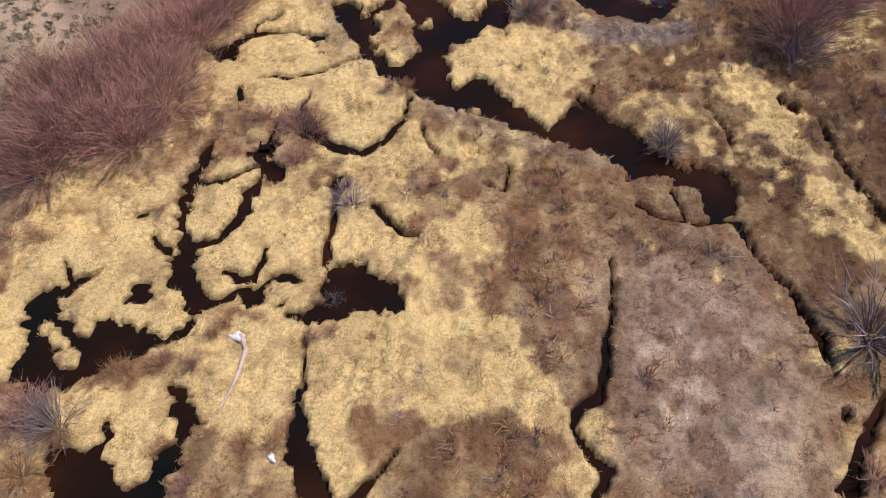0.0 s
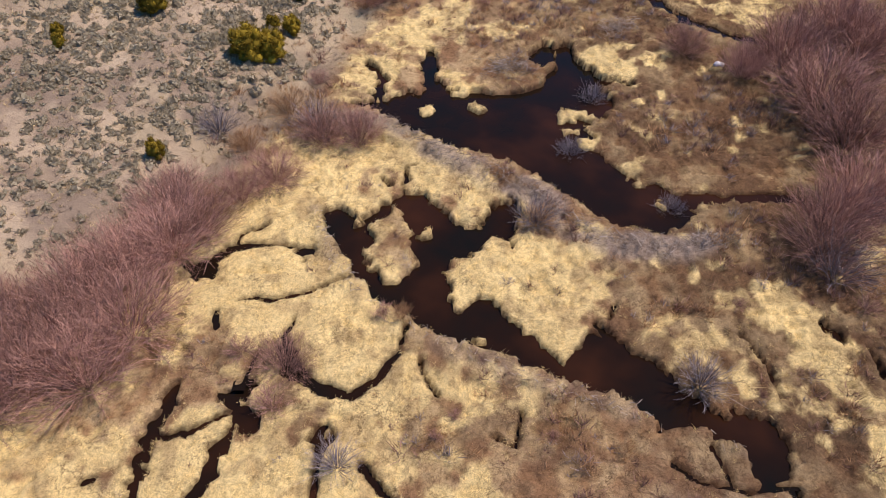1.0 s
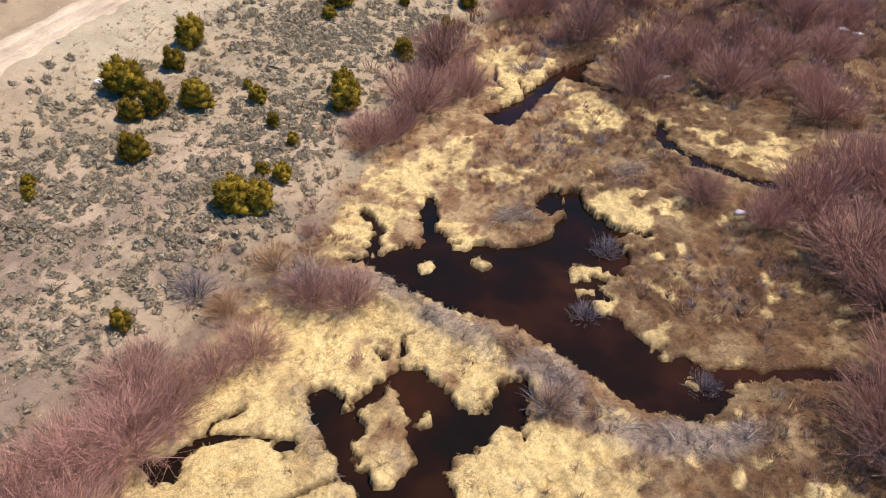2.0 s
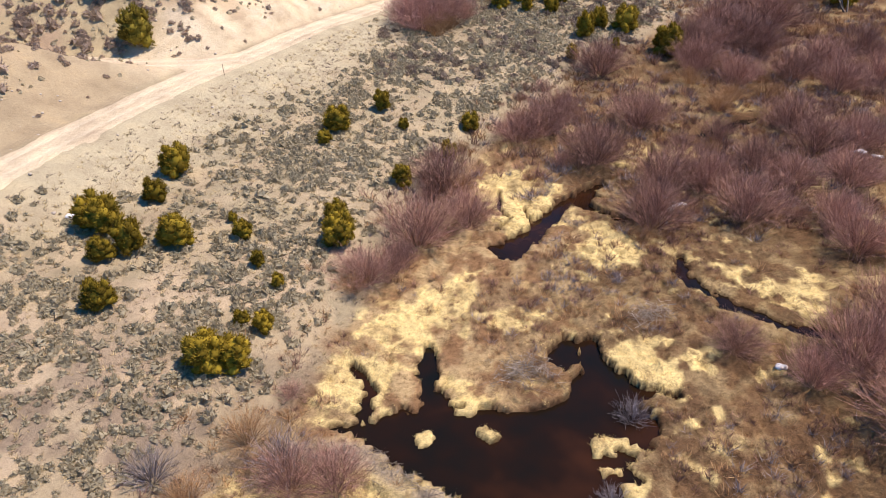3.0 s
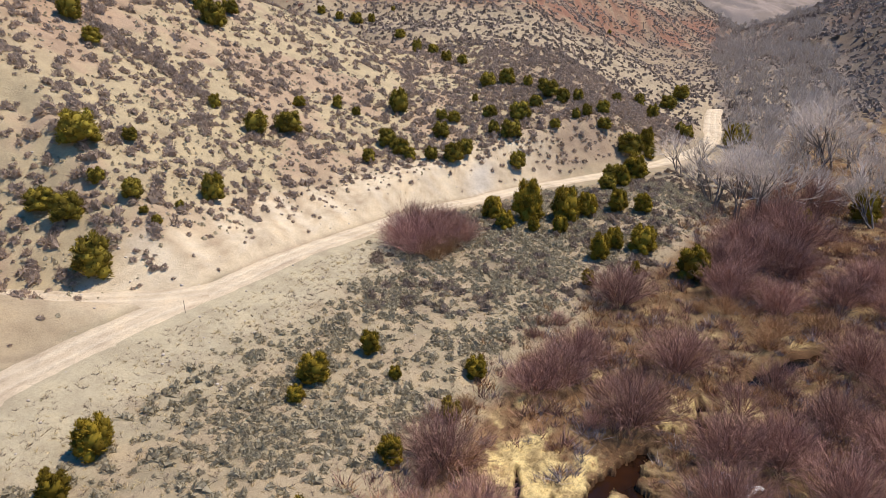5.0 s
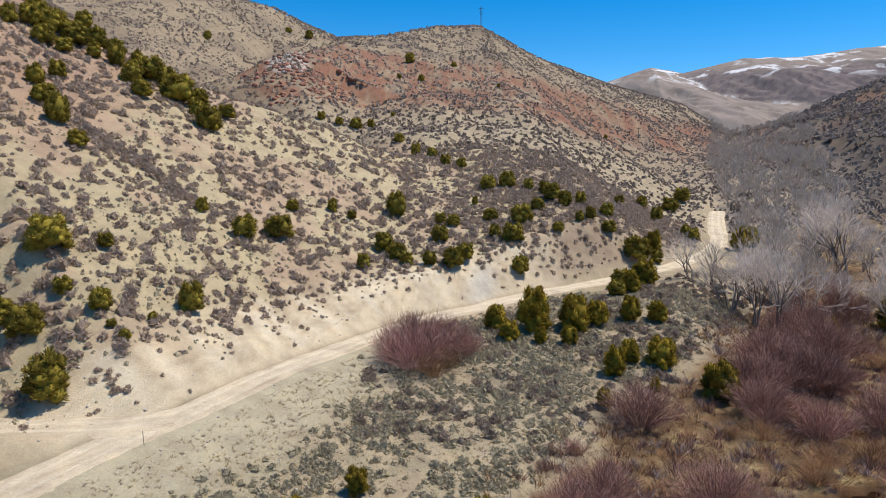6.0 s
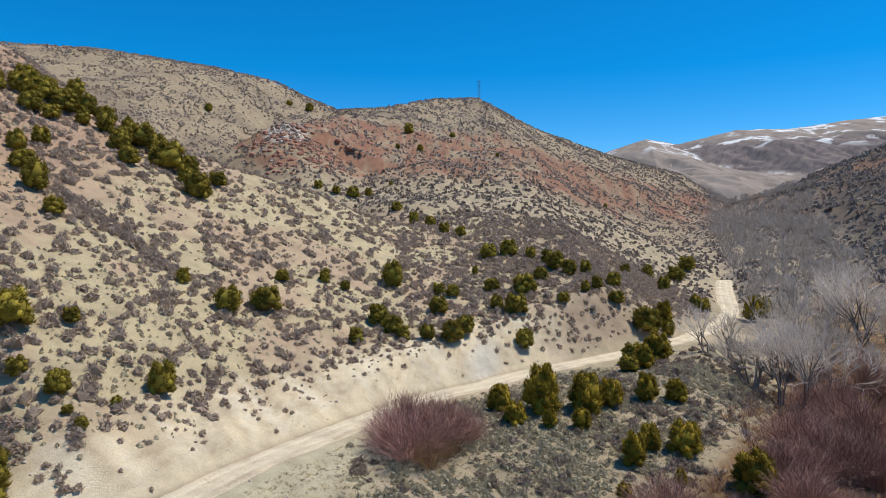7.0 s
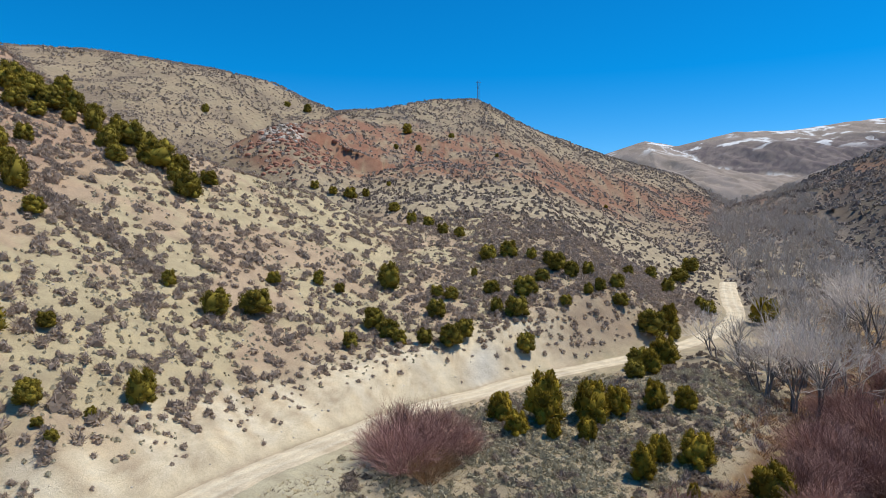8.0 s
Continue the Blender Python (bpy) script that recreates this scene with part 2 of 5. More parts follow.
CHANNELS.append((1.50, [(-4.28, 50.13, 0.97), (-3.88, 52.26, 0.68), (-5.25, 54.58, 0.28)]))
CHANNELS.append((1.50, [(-0.01, 51.08, 1.46), (-0.38, 54.09, 0.99), (-0.66, 56.43, 0.52)]))
CHANNELS.append((1.50, [(8.20, 55.25, 1.80), (8.92, 56.99, 1.04)]))
CHANNELS.append((1.50, [(-3.87, 49.16, 1.14), (-5.79, 49.36, 0.32)]))
CHANNELS.append((1.50, [(10.86, 54.18, 0.49), (12.25, 52.63, 0.41), (14.10, 51.91, 0.47)]))
POND_EAST = [(10.74, 52.73), (13.65, 52.66), (14.02, 52.16), (11.57, 51.18), (12.62, 50.12), (12.73, 48.80), (11.36, 47.75), (10.13, 46.48), (10.39, 45.37), (9.20, 44.37), (7.78, 44.36), (8.10, 48.56)]
POND_LOW = [(-6.79, 38.54), (-6.26, 39.00), (-5.55, 38.51), (-4.21, 38.04), (-3.38, 39.16), (-2.53, 39.87), (-2.01, 41.07), (-1.65, 40.59), (-0.36, 40.41), (-0.19, 39.29), (0.96, 38.40), (1.65, 37.23), (2.55, 37.54), (3.05, 38.42), (3.70, 39.56), (4.98, 39.67), (5.34, 38.22), (4.54, 36.79), (4.41, 35.89), (3.11, 36.08), (2.60, 35.07), (1.82, 34.60), (0.91, 34.67), (0.55, 33.72), (0.88, 32.11), (1.01, 30.87), (1.93, 30.84), (2.37, 31.92), (3.16, 31.72), (3.92, 30.53), (4.40, 29.64), (5.44, 29.21), (5.81, 28.26), (6.54, 27.46), (6.96, 28.18), (7.88, 29.23), (8.52, 30.04), (9.18, 28.93), (7.85, 26.10), (4.98, 27.45), (2.69, 28.45), (0.84, 28.88), (-1.92, 30.75), (-3.42, 32.08), (-4.43, 33.69), (-5.52, 35.40), (-6.31, 36.82)]
POND_TAIL = [(3.01, 29.54), (5.44, 28.43), (6.54, 27.87), (7.62, 28.92), (8.72, 29.86), (9.67, 29.41), (10.52, 28.28), (11.73, 27.63), (12.13, 26.13), (13.49, 24.90), (15.34, 24.72), (16.54, 24.45), (16.24, 22.95), (16.04, 21.37), (14.60, 21.06), (14.38, 23.12), (12.73, 24.17), (10.55, 24.14), (8.60, 26.00), (6.78, 26.91), (4.24, 27.53)]
POND_ARC = [(-8.33, 28.68), (-7.55, 29.01), (-6.81, 28.25), (-6.43, 26.94), (-7.03, 26.63), (-7.79, 27.66)]
POND_WEST = [(-13.91, 34.10), (-12.84, 34.79), (-12.18, 34.19), (-12.27, 33.15), (-13.14, 32.93)]
POND_DOT = [(-8.09, 35.78), (-6.94, 35.71), (-6.66, 34.80), (-7.46, 34.53)]
POND_LEFT = [(-19.63, 16.07), (-19.29, 16.70), (-18.59, 17.05), (-17.86, 17.19), (-17.36, 16.87), (-17.84, 16.40), (-17.73, 15.69), (-17.16, 15.03), (-16.41, 14.54), (-16.09, 14.80), (-15.64, 15.56), (-14.99, 15.65), (-14.58, 15.29), (-13.78, 15.06), (-12.99, 14.53), (-12.26, 14.54), (-11.80, 15.13), (-11.73, 15.98), (-11.93, 16.67), (-12.57, 17.11), (-13.05, 17.55), (-13.16, 18.54), (-12.99, 19.91), (-13.18, 21.34), (-13.65, 23.03), (-13.45, 23.81), (-12.99, 23.81), (-12.80, 22.09), (-12.63, 20.99), (-12.38, 19.99), (-12.01, 19.58), (-12.03, 18.55), (-11.75, 17.57), (-11.07, 16.46), (-11.11, 15.68), (-11.33, 14.78), (-12.03, 14.33), (-12.96, 13.84), (-13.36, 13.32), (-14.52, 13.32), (-15.33, 12.53), (-16.29, 11.93), (-17.74, 11.79), (-18.71, 12.05), (-19.06, 12.87), (-18.76, 13.71), (-18.96, 14.72)]
POND_SMALL = [(-5.31, 18.62), (-4.75, 18.69), (-3.60, 18.46), (-2.72, 17.81), (-1.87, 17.65), (-1.51, 16.85), (-1.48, 16.00), (-3.17, 15.90), (-3.97, 15.83), (-4.53, 15.37), (-5.41, 15.30), (-6.66, 15.66), (-7.79, 16.02), (-8.89, 16.10), (-9.35, 16.94), (-9.07, 17.27), (-8.74, 16.95), (-7.96, 16.89), (-7.71, 16.42), (-6.71, 16.02), (-5.63, 16.13), (-5.58, 16.98), (-5.45, 17.62)]
POND_FORK = [(-10.36, 26.01), (-9.76, 26.18), (-9.29, 26.96), (-8.65, 26.45), (-9.11, 25.61), (-8.38, 24.87), (-8.25, 23.83), (-9.16, 23.74), (-9.83, 25.18)]
POND_HOLE = [(-14.88, 17.34), (-13.97, 17.22), (-13.53, 16.75), (-13.91, 16.15), (-14.52, 16.46)]
POND_SOUTH = [(-16.24, 9.38), (-15.36, 9.24), (-14.56, 9.20), (-14.14, 9.84), (-14.10, 10.51), (-13.74, 9.89), (-13.73, 9.20), (-13.99, 8.67), (-13.30, 8.39), (-12.77, 7.79), (-12.34, 7.38), (-11.79, 7.98), (-11.59, 9.16), (-10.95, 9.85), (-11.50, 10.70), (-11.55, 11.64), (-11.01, 11.91), (-10.58, 10.79), (-10.28, 10.15), (-10.64, 9.53), (-10.42, 8.45), (-11.14, 7.98), (-10.71, 7.08), (-11.77, 6.74), (-14.50, 6.73), (-15.40, 7.06), (-15.92, 8.20)]
POND_HIGH = [(-3.97, 48.35), (-3.23, 50.17), (-2.38, 50.52), (-1.08, 50.54), (-0.42, 51.92), (-0.28, 54.47), (0.07, 51.58), (1.10, 50.91), (1.69, 50.52), (3.50, 50.95), (5.29, 50.84), (6.91, 51.14), (7.94, 52.06), (8.95, 54.63), (9.30, 57.40), (10.45, 57.83), (11.06, 55.44), (11.73, 53.56), (11.55, 51.77), (10.38, 50.25), (8.71, 48.10), (9.67, 46.90), (10.63, 45.91), (10.34, 44.21), (11.49, 42.73), (12.10, 41.47), (12.79, 40.74), (14.18, 40.85), (14.88, 40.28), (16.06, 39.72), (15.88, 38.53), (14.49, 37.04), (13.12, 36.61), (11.06, 37.26), (9.34, 38.33), (7.97, 40.11), (6.47, 41.65), (4.52, 43.07), (2.44, 43.95), (-0.42, 45.30), (-2.67, 46.72)]
PONDS = [(1.50, POND_EAST), (0.92, POND_LOW), (0.92, POND_TAIL), (0.92, POND_ARC), (0.92, POND_WEST), (0.92, POND_DOT), (0.62, POND_LEFT), (0.62, POND_SMALL), (0.62, POND_FORK), (0.62, POND_HOLE), (0.62, POND_SOUTH), (1.50, POND_HIGH)]
ISLAND = [(-2.64, 38.81), (-2.15, 38.81), (-1.77, 37.50), (-1.43, 36.86), (-1.49, 35.83), (-1.06, 35.04), (-1.24, 33.90), (-2.33, 33.08), (-2.97, 33.08), (-3.89, 34.25), (-4.05, 35.41), (-3.59, 36.22), (-3.83, 37.26), (-3.27, 37.57)]
ISLAND_SOUTH = [(-18.25, 14.96), (-17.87, 15.27), (-17.35, 14.79), (-16.90, 14.15), (-16.28, 13.81), (-16.27, 13.08), (-17.10, 12.69), (-17.42, 13.16), (-17.16, 13.81), (-17.99, 14.29)]
ISLETS = [(-0.48, 36.87, 0.35), (2.38, 29.19, 0.24), (-4.48, 37.59, 0.29), (-0.57, 48.34, 0.65), (2.73, 48.83, 0.62), (9.43, 47.92, 0.84), (8.90, 46.35, 0.37), (0.51, 52.86, 0.33), (10.00, 44.87, 0.58), (1.89, 50.79, 0.60), (13.86, 39.00, 0.39), (8.95, 47.85, 0.62), (9.14, 46.39, 0.36), (10.02, 48.06, 0.68)]


def polygon(x, y, corners):
    """Distance to a closed outline, negative inside."""
    d = np.abs(along(x, y, corners + corners[:1])[0])
    inside = np.zeros(np.shape(x), bool)
    for (ax, ay), (bx, by) in zip(corners, corners[1:] + corners[:1]):
        inside ^= ((ay > y) != (by > y)) & (x < (bx - ax) * (y - ay) / (by - ay + 1e-9) + ax)
    return np.where(inside, -d, d)


def close_to(x, y, points):
    """Which places lie in the box round these points, or within a few metres of it."""
    px, py = [p[0] for p in points], [p[1] for p in points]
    return np.nonzero((x > min(px) - 4) & (x < max(px) + 4) & (y > min(py) - 4) & (y < max(py) + 4))[0]


def wet(x, y):
    """The distance to the nearest water's edge, negative in the water, and that water's level."""
    s, level = np.full(np.shape(x), 9.0), np.zeros(np.shape(x))
    x, y = x + 0.35 * (fbm(x, y, 1.6, 65, 2) - 0.5), y + 0.35 * (fbm(x, y, 1.6, 66, 2) - 0.5)
    wave = fbm(x, y, 0.9, 61, 3) - 0.5
    ragged = 0.9 * wave + 1.25 * (fbm(x, y, 0.42, 64, 2) - 0.5) - 0.25 * np.clip(1 - np.abs(fbm(x, y, 1.8, 67, 2) - 0.5) / 0.05, 0, 1)
    ragged = ragged + 1.2 * (fbm(x, y, 1.5, 68, 2) - 0.5) * step(48, 50, y)
    for lv, line in CHANNELS:
        k = close_to(x, y, line)
        d, w = along(x[k], y[k], line)
        d = np.abs(d) - 0.52 * w - 0.03 + ragged[k] * np.clip(0.7 * w, 0.1, 0.6)
        near = d < s[k]
        s[k], level[k] = np.where(near, d, s[k]), np.where(near, lv, level[k])
    for lv, corners in PONDS:
        k = close_to(x, y, corners)
        d = polygon(x[k], y[k], corners) + ragged[k] * 0.6
        near = d < s[k]
        s[k], level[k] = np.where(near, d, s[k]), np.where(near, lv, level[k])
    for corners in (ISLAND, ISLAND_SOUTH):
        k = close_to(x, y, corners)
        s[k] = np.maximum(s[k], -polygon(x[k], y[k], corners) - 0.6 * ragged[k])
    for ix, iy, r in ISLETS:
        s = np.maximum(s, r - np.hypot(x - ix, y - iy) + 0.7 * ragged)
    return s, level


DAM_HIGH = [(-8.5, 47.6, 0.5), (-6.7, 47.2, 0.9), (-3.4, 47.0, 1.0), (-0.4, 44.3, 1.0), (3.0, 42.1, 1.1), (6.2, 39.8, 1.2), (8.3, 36.9, 1.2), (10.6, 35.4, 1.1), (14.3, 35.2, 0.9), (17.5, 36.3, 0.6)]
DAM_LOW = [(-7.2, 38.5, 0.5), (-5.9, 35.3, 0.7), (-4.2, 32.3, 0.8), (-1.6, 29.9, 0.8), (2.6, 27.6, 0.8), (7.6, 25.2, 0.8), (12.0, 24.4, 0.7), (15.5, 22.6, 0.6)]


def land(x, y):
    """The height of the land, and the distance to water."""
    x, y = np.asarray(x, float), np.asarray(y, float)
    z = terrain(x, y)
    s = np.full(np.shape(x), 9.0)
    marsh = (x > -26) & (x < 42) & (y > 2) & (y < 102)
    mx, my, mz = x[marsh], y[marsh], z[marsh]
    flat = step(1.5, -2.0, along(mx, my, BANK)[0])
    # matted tussocks: rounded tops with creases between them
    puff = 1 - np.abs(2 * fbm(mx, my, 0.75, 71, 2) - 1) * 2.2
    mz = mz + flat * (0.21 * puff + 0.2 * (fbm(mx, my, 0.4, 73, 2) - 0.5) + 0.3 * (fbm(mx, my, 5, 72) - 0.5))
    for line in (DAM_HIGH, DAM_LOW):
        d, w = along(mx, my, line)
        mz = mz + 0.35 * np.exp(-(d / w) ** 2)
    ms, level = wet(mx, my)
    mz = np.maximum(mz, np.where(ms < 1.6, level + 0.16 + 0.25 * np.clip(ms, 0, 1), -99))
    mz = mz + (np.minimum(mz, level + 0.5 + 0.12 * puff) - mz) * step(2.0, 0.3, ms)
    bed = level - 0.4
    mz = bed + (mz - bed) * step(-0.16, 0.08, ms)
    z, s = z.copy(), s.copy()
    z[marsh], s[marsh] = mz, ms
    return z, s
# -- end of land --


# ---- materials ----
def material(name, rough=0.9, spec=0.2):
    m = bpy.data.materials.new(name)
    m.use_nodes = True
    b = m.node_tree.nodes["Principled BSDF"]
    b.inputs["Roughness"].default_value, b.inputs["Specular IOR Level"].default_value = rough, spec
    return m, m.node_tree.nodes, m.node_tree.links, b


def ramp(nodes, stops):
    r = nodes.new("ShaderNodeValToRGB")
    for k, (p, c) in enumerate(stops):
        e = r.color_ramp.elements[k] if k < 2 else r.color_ramp.elements.new(p)
        e.position, e.color = p, (*c, 1)
    return r


def noise_node(nodes, links, scale, detail=4.0, rough=0.6, space="Object"):
    coord = nodes.new("ShaderNodeTexCoord")
    n = nodes.new("ShaderNodeTexNoise")
    n.inputs["Scale"].default_value, n.inputs["Detail"].default_value, n.inputs["Roughness"].default_value = scale, detail, rough
    links.new(coord.outputs[space], n.inputs["Vector"])
    return n


def mix(nodes, links, kind, fac, a, b):
    m = nodes.new("ShaderNodeMix")
    m.data_type, m.blend_type = "RGBA", kind
    for socket, v in ((m.inputs[0], fac), (m.inputs[6], a), (m.inputs[7], b)):
        if hasattr(v, "links"):
            links.new(v, socket)
        else:
            socket.default_value = v if isinstance(v, float) else (*v, 1)
    return m.outputs[2]


def ground_material():
    m, n, l, b = material("earth_and_grass", 0.95, 0.1)
    base = n.new("ShaderNodeAttribute")
    base.attribute_name = "colour"
    fine = ramp(n, [(0.28, (0.42, 0.38, 0.35)), (0.48, (0.98, 0.98, 0.97)), (0.74, (1.35, 1.33, 1.28))])
    f = noise_node(n, l, 4.2, 7, 0.8)
    l.new(f.outputs[0], fine.inputs[0])
    broad = ramp(n, [(0.3, (0.65, 0.635, 0.635)), (0.55, (0.84, 0.84, 0.84)), (0.8, (0.97, 0.94, 0.885))])
    l.new(noise_node(n, l, 0.32, 4, 0.6).outputs[0], broad.inputs[0])
    bare = n.new("ShaderNodeMapRange")
    bare.inputs[3].default_value, bare.inputs[4].default_value = 0.42, 1.0
    l.new(base.outputs["Alpha"], bare.inputs[0])
    c = mix(n, l, "MULTIPLY", bare.outputs[0], base.outputs["Color"], fine.outputs[0])
    c = mix(n, l, "MULTIPLY", 1.0, c, broad.outputs[0])
    grain = ramp(n, [(0.34, (0.58, 0.54, 0.51)), (0.48, (1.0, 1.0, 0.99)), (0.66, (1.3, 1.29, 1.25))])
    l.new(noise_node(n, l, 13.0, 5, 0.8).outputs[0], grain.inputs[0])
    c = mix(n, l, "MULTIPLY", bare.outputs[0], c, grain.outputs[0])
    # shade in the creases between the meadow's tussocks, painted as dark brown lines
    coord, warp, cells, gap_shade, patchy, much = (n.new("ShaderNode" + k) for k in ("TexCoord", "VectorMath", "TexVoronoi", "MapRange", "MapRange", "Math"))
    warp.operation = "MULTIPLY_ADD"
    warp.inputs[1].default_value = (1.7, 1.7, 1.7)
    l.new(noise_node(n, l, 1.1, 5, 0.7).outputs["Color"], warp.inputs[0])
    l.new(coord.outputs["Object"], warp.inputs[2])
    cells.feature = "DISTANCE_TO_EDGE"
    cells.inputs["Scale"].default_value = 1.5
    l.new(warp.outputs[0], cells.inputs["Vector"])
    gap_shade.inputs[1].default_value, gap_shade.inputs[2].default_value, gap_shade.inputs[3].default_value, gap_shade.inputs[4].default_value = 0.0, 0.07, 0.8, 0.0
    l.new(cells.outputs["Distance"], gap_shade.inputs[0])
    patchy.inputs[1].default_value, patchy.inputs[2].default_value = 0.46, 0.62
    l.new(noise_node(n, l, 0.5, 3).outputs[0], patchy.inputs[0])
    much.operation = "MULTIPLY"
    l.new(gap_shade.outputs[0], much.inputs[0])
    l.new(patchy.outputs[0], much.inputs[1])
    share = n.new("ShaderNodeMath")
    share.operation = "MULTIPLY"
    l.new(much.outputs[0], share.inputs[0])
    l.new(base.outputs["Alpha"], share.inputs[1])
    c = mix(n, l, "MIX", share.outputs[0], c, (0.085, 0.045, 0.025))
    l.new(c, b.inputs["Base Color"])
    bump = n.new("ShaderNodeBump")
    bump.inputs["Strength"].default_value, bump.inputs["Distance"].default_value = 0.9, 0.15
    l.new(f.outputs[0], bump.inputs["Height"])
    l.new(bump.outputs[0], b.inputs["Normal"])
    return m


def plant_material(name, dark, light, vary=0.5, scale=2.0, rough=0.85, thin=0.0):
    """Leaves, twigs or bark: two tones that vary from plant to plant, from piece to piece and along the piece."""
    m, n, l, b = material(name, rough, 0.15)
    geo, info = n.new("ShaderNodeNewGeometry"), n.new("ShaderNodeObjectInfo")
    add = n.new("ShaderNodeMath")
    add.operation, add.inputs[1].default_value = "MULTIPLY", vary
    l.new(geo.outputs["Random Per Island"], add.inputs[0])
    two = n.new("ShaderNodeMath")
    two.operation, two.inputs[1].default_value = "MULTIPLY_ADD", 1 - vary
    l.new(noise_node(n, l, scale, 3).outputs[0], two.inputs[0])
    l.new(add.outputs[0], two.inputs[2])
    c = ramp(n, [(0.2, dark), (0.8, light)])
    l.new(two.outputs[0], c.inputs[0])
    h = n.new("ShaderNodeHueSaturation")
    v = n.new("ShaderNodeMapRange")
    v.inputs[3].default_value, v.inputs[4].default_value = 0.62, 1.06
    l.new(info.outputs["Random"], v.inputs[0])
    l.new(v.outputs[0], h.inputs["Value"])
    l.new(c.outputs[0], h.inputs["Color"])
    l.new(h.outputs[0], b.inputs["Base Color"])
    if thin:
        # thin leaves let some of the sun through
        glow, both = n.new("ShaderNodeBsdfTranslucent"), n.new("ShaderNodeMixShader")
        both.inputs[0].default_value = thin
        l.new(h.outputs[0], glow.inputs["Color"])
        l.new(b.outputs[0], both.inputs[1])
        l.new(glow.outputs[0], both.inputs[2])
        for node in n:
            if node.type == "OUTPUT_MATERIAL":
                l.new(both.outputs[0], node.inputs["Surface"])
    return m


def tinted_material(name):
    """Dry blades whose colour stands in the mesh."""
    m, n, l, b = material(name, 0.9, 0.15)
    base, geo = n.new("ShaderNodeAttribute"), n.new("ShaderNodeNewGeometry")
    base.attribute_name = "colour"
    r = ramp(n, [(0.0, (0.40, 0.36, 0.34)), (0.5, (0.86, 0.86, 0.86)), (1.0, (1.2, 1.2, 1.15))])
    l.new(geo.outputs["Random Per Island"], r.inputs[0])
    l.new(mix(n, l, "MULTIPLY", 1.0, base.outputs["Color"], r.outputs[0]), b.inputs["Base Color"])
    return m


def water_material():
    m, n, l, b = material("peaty_water", 0.06, 0.2)
    b.inputs["IOR"].default_value = 1.33
    c = ramp(n, [(0.3, (0.034, 0.013, 0.006)), (0.5, (0.014, 0.007, 0.004)), (0.72, (0.004, 0.006, 0.005))])
    l.new(noise_node(n, l, 0.22, 3, 0.5).outputs[0], c.inputs[0])
    l.new(c.outputs[0], b.inputs["Base Color"])
    bump = n.new("ShaderNodeBump")
    bump.inputs["Strength"].default_value, bump.inputs["Distance"].default_value = 0.06, 0.03
    l.new(noise_node(n, l, 3.0, 2).outputs[0], bump.inputs["Height"])
    l.new(bump.outputs[0], b.inputs["Normal"])
    return m


def plain_material(name, colour, rough=0.7, scale=6.0):
    m, n, l, b = material(name, rough, 0.3)
    c = ramp(n, [(0.3, tuple(v * 0.72 for v in colour)), (0.7, tuple(min(1.0, v * 1.12) for v in colour))])
    l.new(noise_node(n, l, scale, 5).outputs[0], c.inputs[0])
    l.new(c.outputs[0], b.inputs["Base Color"])
    return m


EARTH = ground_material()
BLADES = tinted_material("dry_blades")
WATER = water_material()
JUNIPER_LEAF = plant_material("juniper_leaf", (0.13, 0.10, 0.016), (0.40, 0.315, 0.05), 0.7, 2.2, thin=0.25)
# juniper leaf again with sunlight put into its colour, for terrace and road
SUNLIT_LEAF = plant_material("sunlit_juniper_leaf", (0.16, 0.112, 0.014), (0.43, 0.31, 0.038), 0.7, 2.2, thin=0.3)
JUNIPER_BARK = plant_material("juniper_bark", (0.10, 0.075, 0.055), (0.28, 0.22, 0.17), 0.3, 8)
WILLOW_TWIG = plant_material("willow_twig", (0.19, 0.095, 0.08), (0.68, 0.40, 0.32), 0.7, 1.0)
TAN_TWIG = plant_material("tan_twig", (0.28, 0.145, 0.07), (0.64, 0.40, 0.215), 0.7, 1.0)
RED_TWIG = plant_material("red_twig", (0.26, 0.13, 0.115), (0.64, 0.38, 0.33), 0.7, 1.0)
GREY_TWIG = plant_material("grey_twig", (0.16, 0.135, 0.145), (0.46, 0.41, 0.42), 0.7, 1.0)
SAGE_LEAF = plant_material("sage_leaf", (0.33, 0.285, 0.20), (0.70, 0.63, 0.46), 0.5, 0.6, thin=0.45)
SHRUB_LEAF = plant_material("hill_shrub_leaf", (0.25, 0.19, 0.15), (0.60, 0.485, 0.40), 0.5, 0.6, thin=0.45)
# darker version of the hill shrub tones, so that far shrubs stand out
BRUSH_LEAF = plant_material("dark_shrub_twig", (0.15, 0.115, 0.095), (0.40, 0.32, 0.26), 0.5, 0.3)
COTTON_BARK = plant_material("cottonwood_bark", (0.12, 0.10, 0.09), (0.36, 0.31, 0.27), 0.3, 3.0)
COTTON_TWIG = plant_material("cottonwood_twig", (0.56, 0.48, 0.42), (0.92, 0.82, 0.72), 0.6, 1.0, thin=0.25)
STICK = plant_material("bleached_stick", (0.22, 0.17, 0.14), (0.55, 0.48, 0.42), 0.8, 2.0)
SNOW = plain_material("old_snow", (0.82, 0.84, 0.88), 0.6)
RED_ROCK = plain_material("red_sandstone", (0.34, 0.16, 0.11), 0.9, 0.5)
ROCK = plain_material("pale_rock", (0.5, 0.44, 0.38), 0.9, 0.8)
STEEL = plain_material("weathered_pole", (0.10, 0.085, 0.09), 0.6)
rng = np.random.default_rng(7)


